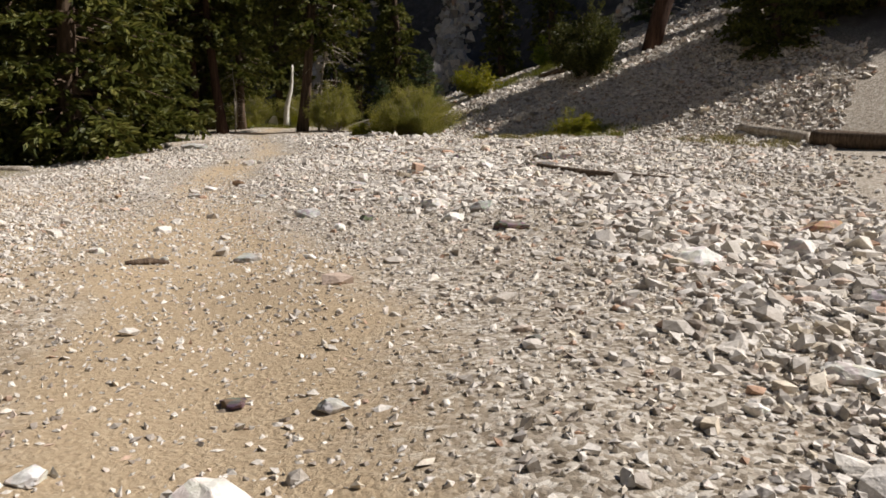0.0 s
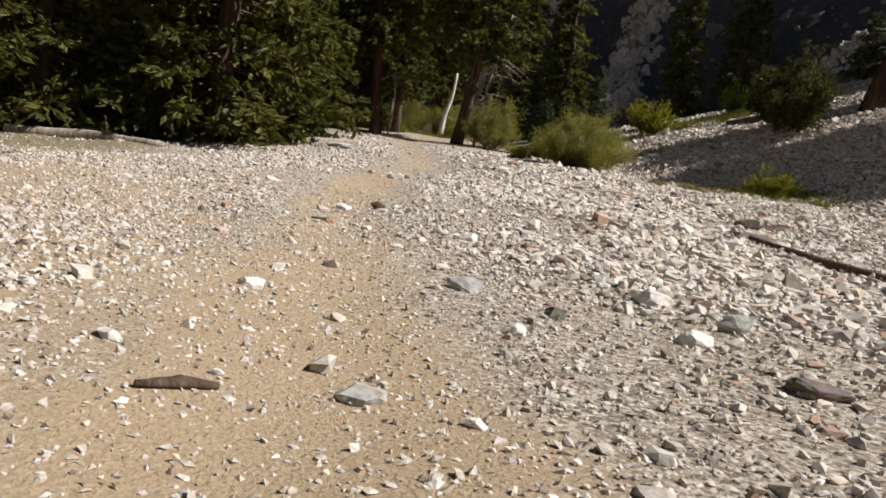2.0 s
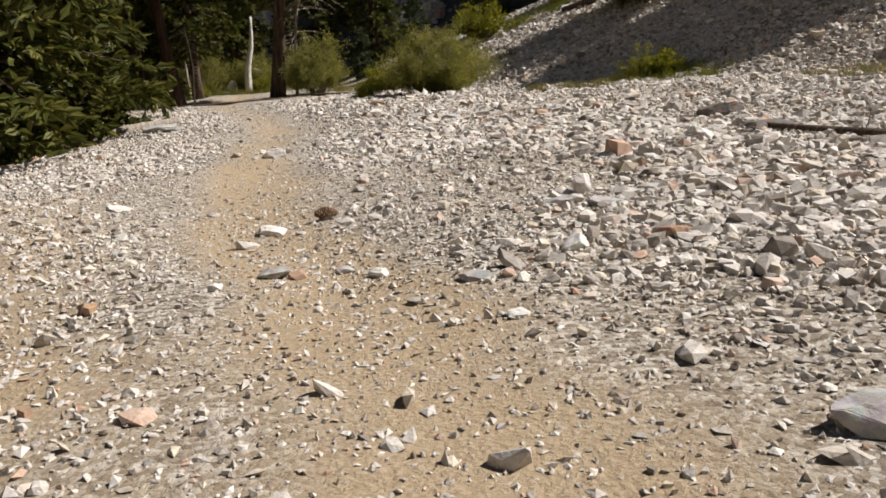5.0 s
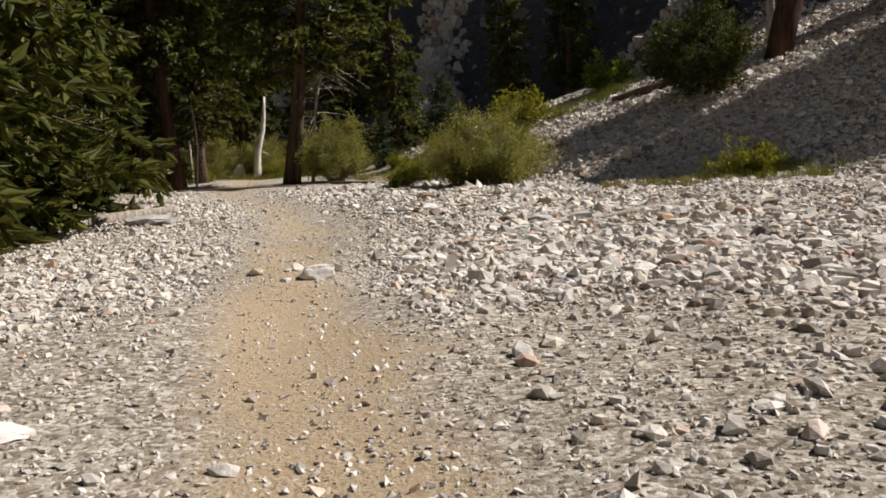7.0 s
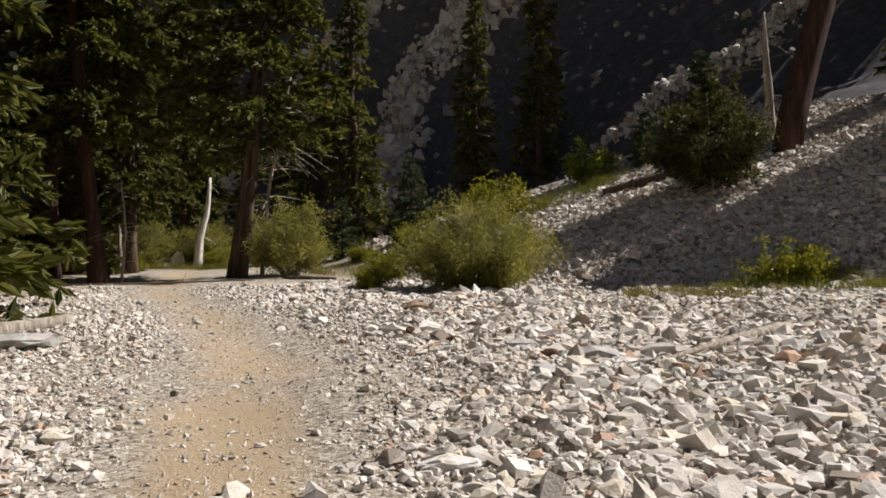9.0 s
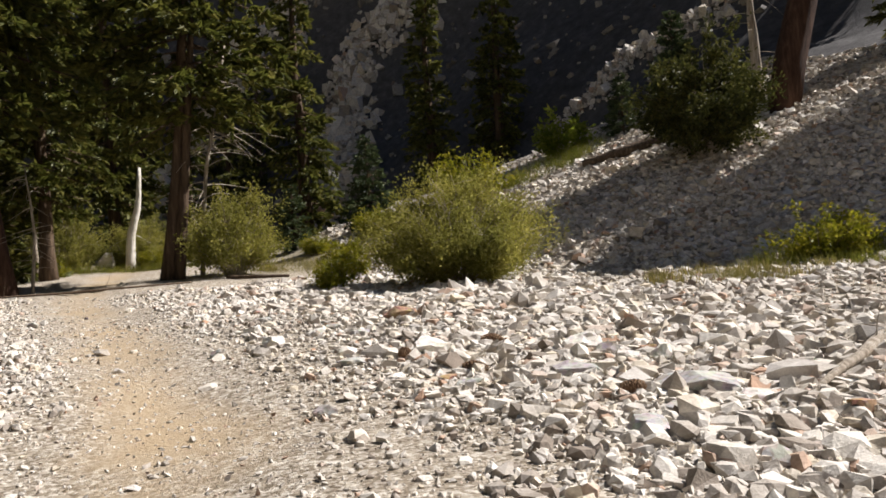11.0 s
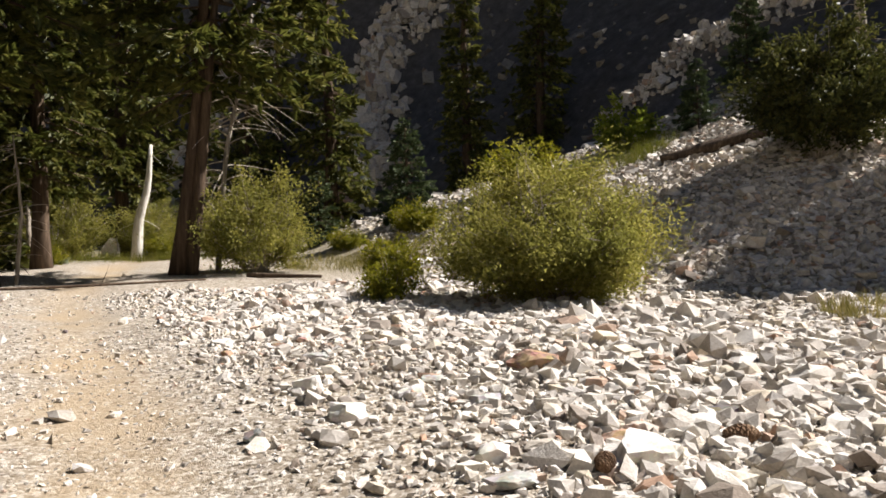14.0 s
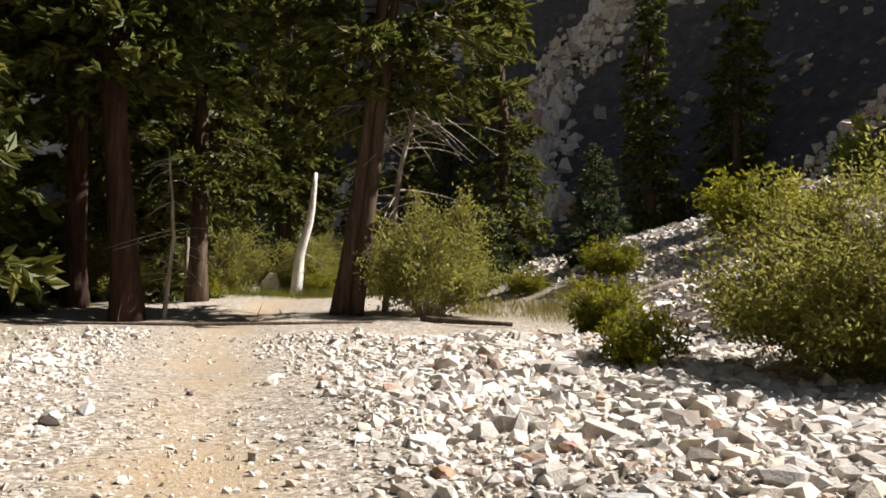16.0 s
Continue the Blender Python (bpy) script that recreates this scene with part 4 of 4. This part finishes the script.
TURN_ROCKS = (
    (-1.40, 12.44, 0.18, 0.13, 0.30, 21, ROCK_WHITE),
    (-1.70, 11.96, 0.22, 0.15, 0.10, -10, ROCK_GREY),
    (-1.40, 11.86, 0.25, 0.19, 0.13, 12, ROCK_GREY),
    (-0.70, 12.85, 0.19, 0.15, 0.15, 7, ROCK_DARK),
    (-3.20, 10.83, 0.12, 0.08, 0.07, -2, ROCK_GREY),
    (-3.60, 10.85, 0.19, 0.14, 0.12, 7, ROCK_GREY),
    (-5.30, 13.46, 0.23, 0.17, 0.09, -20, ROCK_WHITE),
    (-4.70, 11.63, 0.12, 0.09, 0.08, 21, ROCK_WHITE),
    (2.20, 18.32, 0.49, 0.39, 0.39, -7, ROCK_DARK),
)
BLOCK_ROCKS = (
    (-3.60, 17.88, 0.32, 0.21, 0.12, -16, ROCK_WHITE),
    (-4.40, 17.18, 0.31, 0.25, 0.23, -6, ROCK_WHITE),
    (-2.30, 16.58, 0.30, 0.21, 0.11, -24, ROCK_GREY),
    (-1.90, 22.56, 0.26, 0.22, 0.27, 8, ROCK_WHITE),
    (-7.30, 22.49, 0.76, 0.60, 0.27, 24, ROCK_GREY),
    (-1.70, 16.79, 0.37, 0.29, 0.13, -20, ROCK_WHITE),
    (-1.00, 17.26, 0.25, 0.20, 0.20, -18, ROCK_WHITE),
    (-1.00, 19.87, 0.30, 0.24, 0.21, 22, ROCK_GREY),
    (0.00, 19.07, 0.29, 0.21, 0.28, -5, ROCK_WHITE),
    (-5.40, 20.32, 0.07, 0.05, 0.10, 5, ROCK_DARK),
)
WHITE_ROCKS = (
    (-1.40, 22.06, 0.25, 0.17, 0.25, 22, ROCK_WHITE),
    (-1.70, 22.05, 0.19, 0.14, 0.19, -18, ROCK_WHITE),
    (-1.70, 21.13, 0.53, 0.37, 0.25, -25, ROCK_GREY),
    (-1.50, 20.76, 0.26, 0.19, 0.12, 3, ROCK_WHITE),
    (-2.40, 20.36, 0.25, 0.20, 0.16, 21, ROCK_GREY),
    (-2.20, 21.78, 0.34, 0.23, 0.17, -9, ROCK_GREY),
    (-3.00, 21.75, 0.19, 0.13, 0.12, 24, ROCK_GREY),
    (-2.00, 20.67, 0.27, 0.22, 0.15, -25, ROCK_GREY),
    (-2.10, 19.74, 0.17, 0.12, 0.17, -18, ROCK_GREY),
    (-2.98, 24.70, 0.38, 0.24, 0.26, -16, ROCK_RUST),
    (-4.00, 21.54, 0.15, 0.12, 0.15, 17, ROCK_GREY),
    (-1.20, 20.24, 0.17, 0.11, 0.18, -9, ROCK_RUST),
    (-2.30, 23.55, 0.21, 0.14, 0.10, 1, ROCK_DARK),
    (-0.70, 21.35, 0.22, 0.16, 0.14, 0, ROCK_DARK),
)
SLAB_ROCKS = (
    (-3.00, 22.98, 0.32, 0.20, 0.29, 2, ROCK_WHITE),
    (-3.70, 22.86, 0.24, 0.20, 0.11, 13, ROCK_GREY),
    (-1.40, 22.39, 0.35, 0.25, 0.10, -12, ROCK_RUST),
    (-1.60, 23.64, 0.16, 0.10, 0.08, 12, ROCK_RUST),
    (-2.40, 22.76, 0.23, 0.15, 0.12, -25, ROCK_WHITE),
    (-1.70, 22.35, 0.22, 0.15, 0.20, -14, ROCK_GREY),
    (-4.50, 24.55, 0.21, 0.17, 0.20, 21, ROCK_WHITE),
    (-3.70, 24.65, 0.21, 0.15, 0.10, -8, ROCK_GREY),
)
LAST_ROCKS = (
    (-3.00, 23.26, 0.25, 0.19, 0.12, -3, ROCK_RUST),
    (-3.50, 24.05, 0.19, 0.15, 0.13, -15, ROCK_GREY),
    (-4.30, 23.95, 0.21, 0.17, 0.17, -9, ROCK_WHITE),
    (-3.70, 23.15, 0.20, 0.14, 0.18, 20, ROCK_WHITE),
    (-1.20, 22.86, 0.22, 0.17, 0.12, 4, ROCK_RUST),
    (-1.70, 22.87, 0.28, 0.20, 0.17, -15, ROCK_WHITE),
    (-3.10, 22.04, 0.15, 0.11, 0.09, 9, ROCK_RUST),
    (-4.80, 23.73, 0.12, 0.07, 0.13, 11, ROCK_GREY),
    (-4.40, 25.65, 0.21, 0.13, 0.08, -24, ROCK_GREY),
    (-3.90, 24.35, 0.19, 0.13, 0.11, 2, ROCK_WHITE),
)
TAIL_ROCKS = (
    (-4.50, 26.53, 0.11, 0.07, 0.10, -15, ROCK_RUST),
    (-7.20, 26.94, 0.15, 0.10, 0.13, -16, ROCK_GREY),
    (-5.10, 26.13, 0.11, 0.09, 0.09, 5, ROCK_RUST),
    (-3.10, 27.56, 0.23, 0.16, 0.17, -5, ROCK_WHITE),
    (-2.90, 27.16, 0.25, 0.18, 0.17, -7, ROCK_WHITE),
    (-6.90, 28.32, 0.07, 0.05, 0.06, -19, ROCK_DARK),
    (-4.70, 26.33, 0.11, 0.09, 0.10, 14, ROCK_RUST),
    (-4.20, 26.33, 0.14, 0.10, 0.11, 18, ROCK_WHITE),
    (-5.20, 26.64, 0.14, 0.10, 0.10, 10, ROCK_WHITE),
)
FAR_ROCKS = (
    (8.60, 51.00, 1.40, 1.10, 0.80, -17, ROCK_WHITE),
    (-10.00, 45.20, 0.55, 0.42, 1.20, -8, ROCK_WHITE),
)
for spec in START_ROCKS + SAND_ROCKS + BEND_ROCKS + TURN_ROCKS + BLOCK_ROCKS + WHITE_ROCKS + SLAB_ROCKS + LAST_ROCKS + TAIL_ROCKS + FAR_ROCKS:
    rock(*spec, ROCK_LABELS[spec[6]], seed=int(abs(spec[0] * 37 + spec[1] * 11) * 10) % 997)


# ---- cones ----
def pine_cone(x, y, length, turn, label):
    r0 = np.random.default_rng(int(abs(x * 100)))
    chunks = []
    n = 15
    for i in range(n):
        f = i / (n - 1)
        rad = length * 0.22 * math.sin(math.pi * (0.12 + 0.83 * f)) + 0.004
        for k in range(7):
            a = k / 7 * 2 * math.pi + i * 0.45
            c = np.array([length * (f - 0.5), 0, 0])
            d = np.array([0.25, math.cos(a), math.sin(a)])
            tip = c + d * rad
            sd = np.array([0, -math.sin(a), math.cos(a)]) * rad * 0.42
            up = np.array([length * 0.035, 0, 0])
            v = np.stack([c, tip - sd, tip + up * 1.5, tip + sd, tip - up])
            chunks.append((v, np.array([(0, 1, 2), (0, 2, 3), (0, 4, 1), (0, 3, 4), (1, 4, 2), (2, 4, 3)])))
    me = mesh_data("pine_cone", *joined(chunks), CONE)
    ob = new("pine_cone", me)
    ob.matrix_world = Matrix.Translation((x, y, float(ground(x, y)) + length * 0.24)) @ pose(0, 0, 0, 4, 6, turn)
    return tagged(ob, label, "pine cone", "cones on the scree")


for x, y, turn in ((-2.85, 22.15, -30), (-2.45, 23.1, 5), (-3.25, 22.9, 60), (-2.1, 21.1, 0), (-3.4, 12.45, 40)):
    pine_cone(x, y, 0.2, turn, "open brown pine cone lying on pale stones")


# ---- stones of the scree that can be told apart ----
def stone_pieces(count):
    r0 = np.random.default_rng(91)
    shapes = []
    for i in range(10):
        v = ICO_V + r0.normal(size=ICO_V.shape) * 0.17
        v[:, 2] = np.clip(v[:, 2], -0.8, 0.6)
        v = v * (r0.uniform(0.9, 1.3), r0.uniform(0.6, 1.0), r0.uniform(0.45, 0.7))
        shapes.append(mesh_data("stone", v, ICO_F, STONE_PIECE))
    made = 0
    while made < count:
        y = r0.uniform(3, 27)
        x = cam_x(y) + r0.uniform(-2.5, 4.5)
        if r0.uniform() > stony(np.array(x), np.array(y)):
            continue
        s = r0.gamma(4, 0.007) + 0.04
        ob = piece("stone", shapes[made % 10], LAND)
        ob.matrix_world = Matrix.Translation((x, y, float(ground(x, y)) + s * 0.15)) @ pose(0, 0, 0, r0.normal() * 14, r0.normal() * 14, r0.uniform(0, 360)) @ Matrix.Scale(s, 4)
        made += 1


stone_pieces(300)
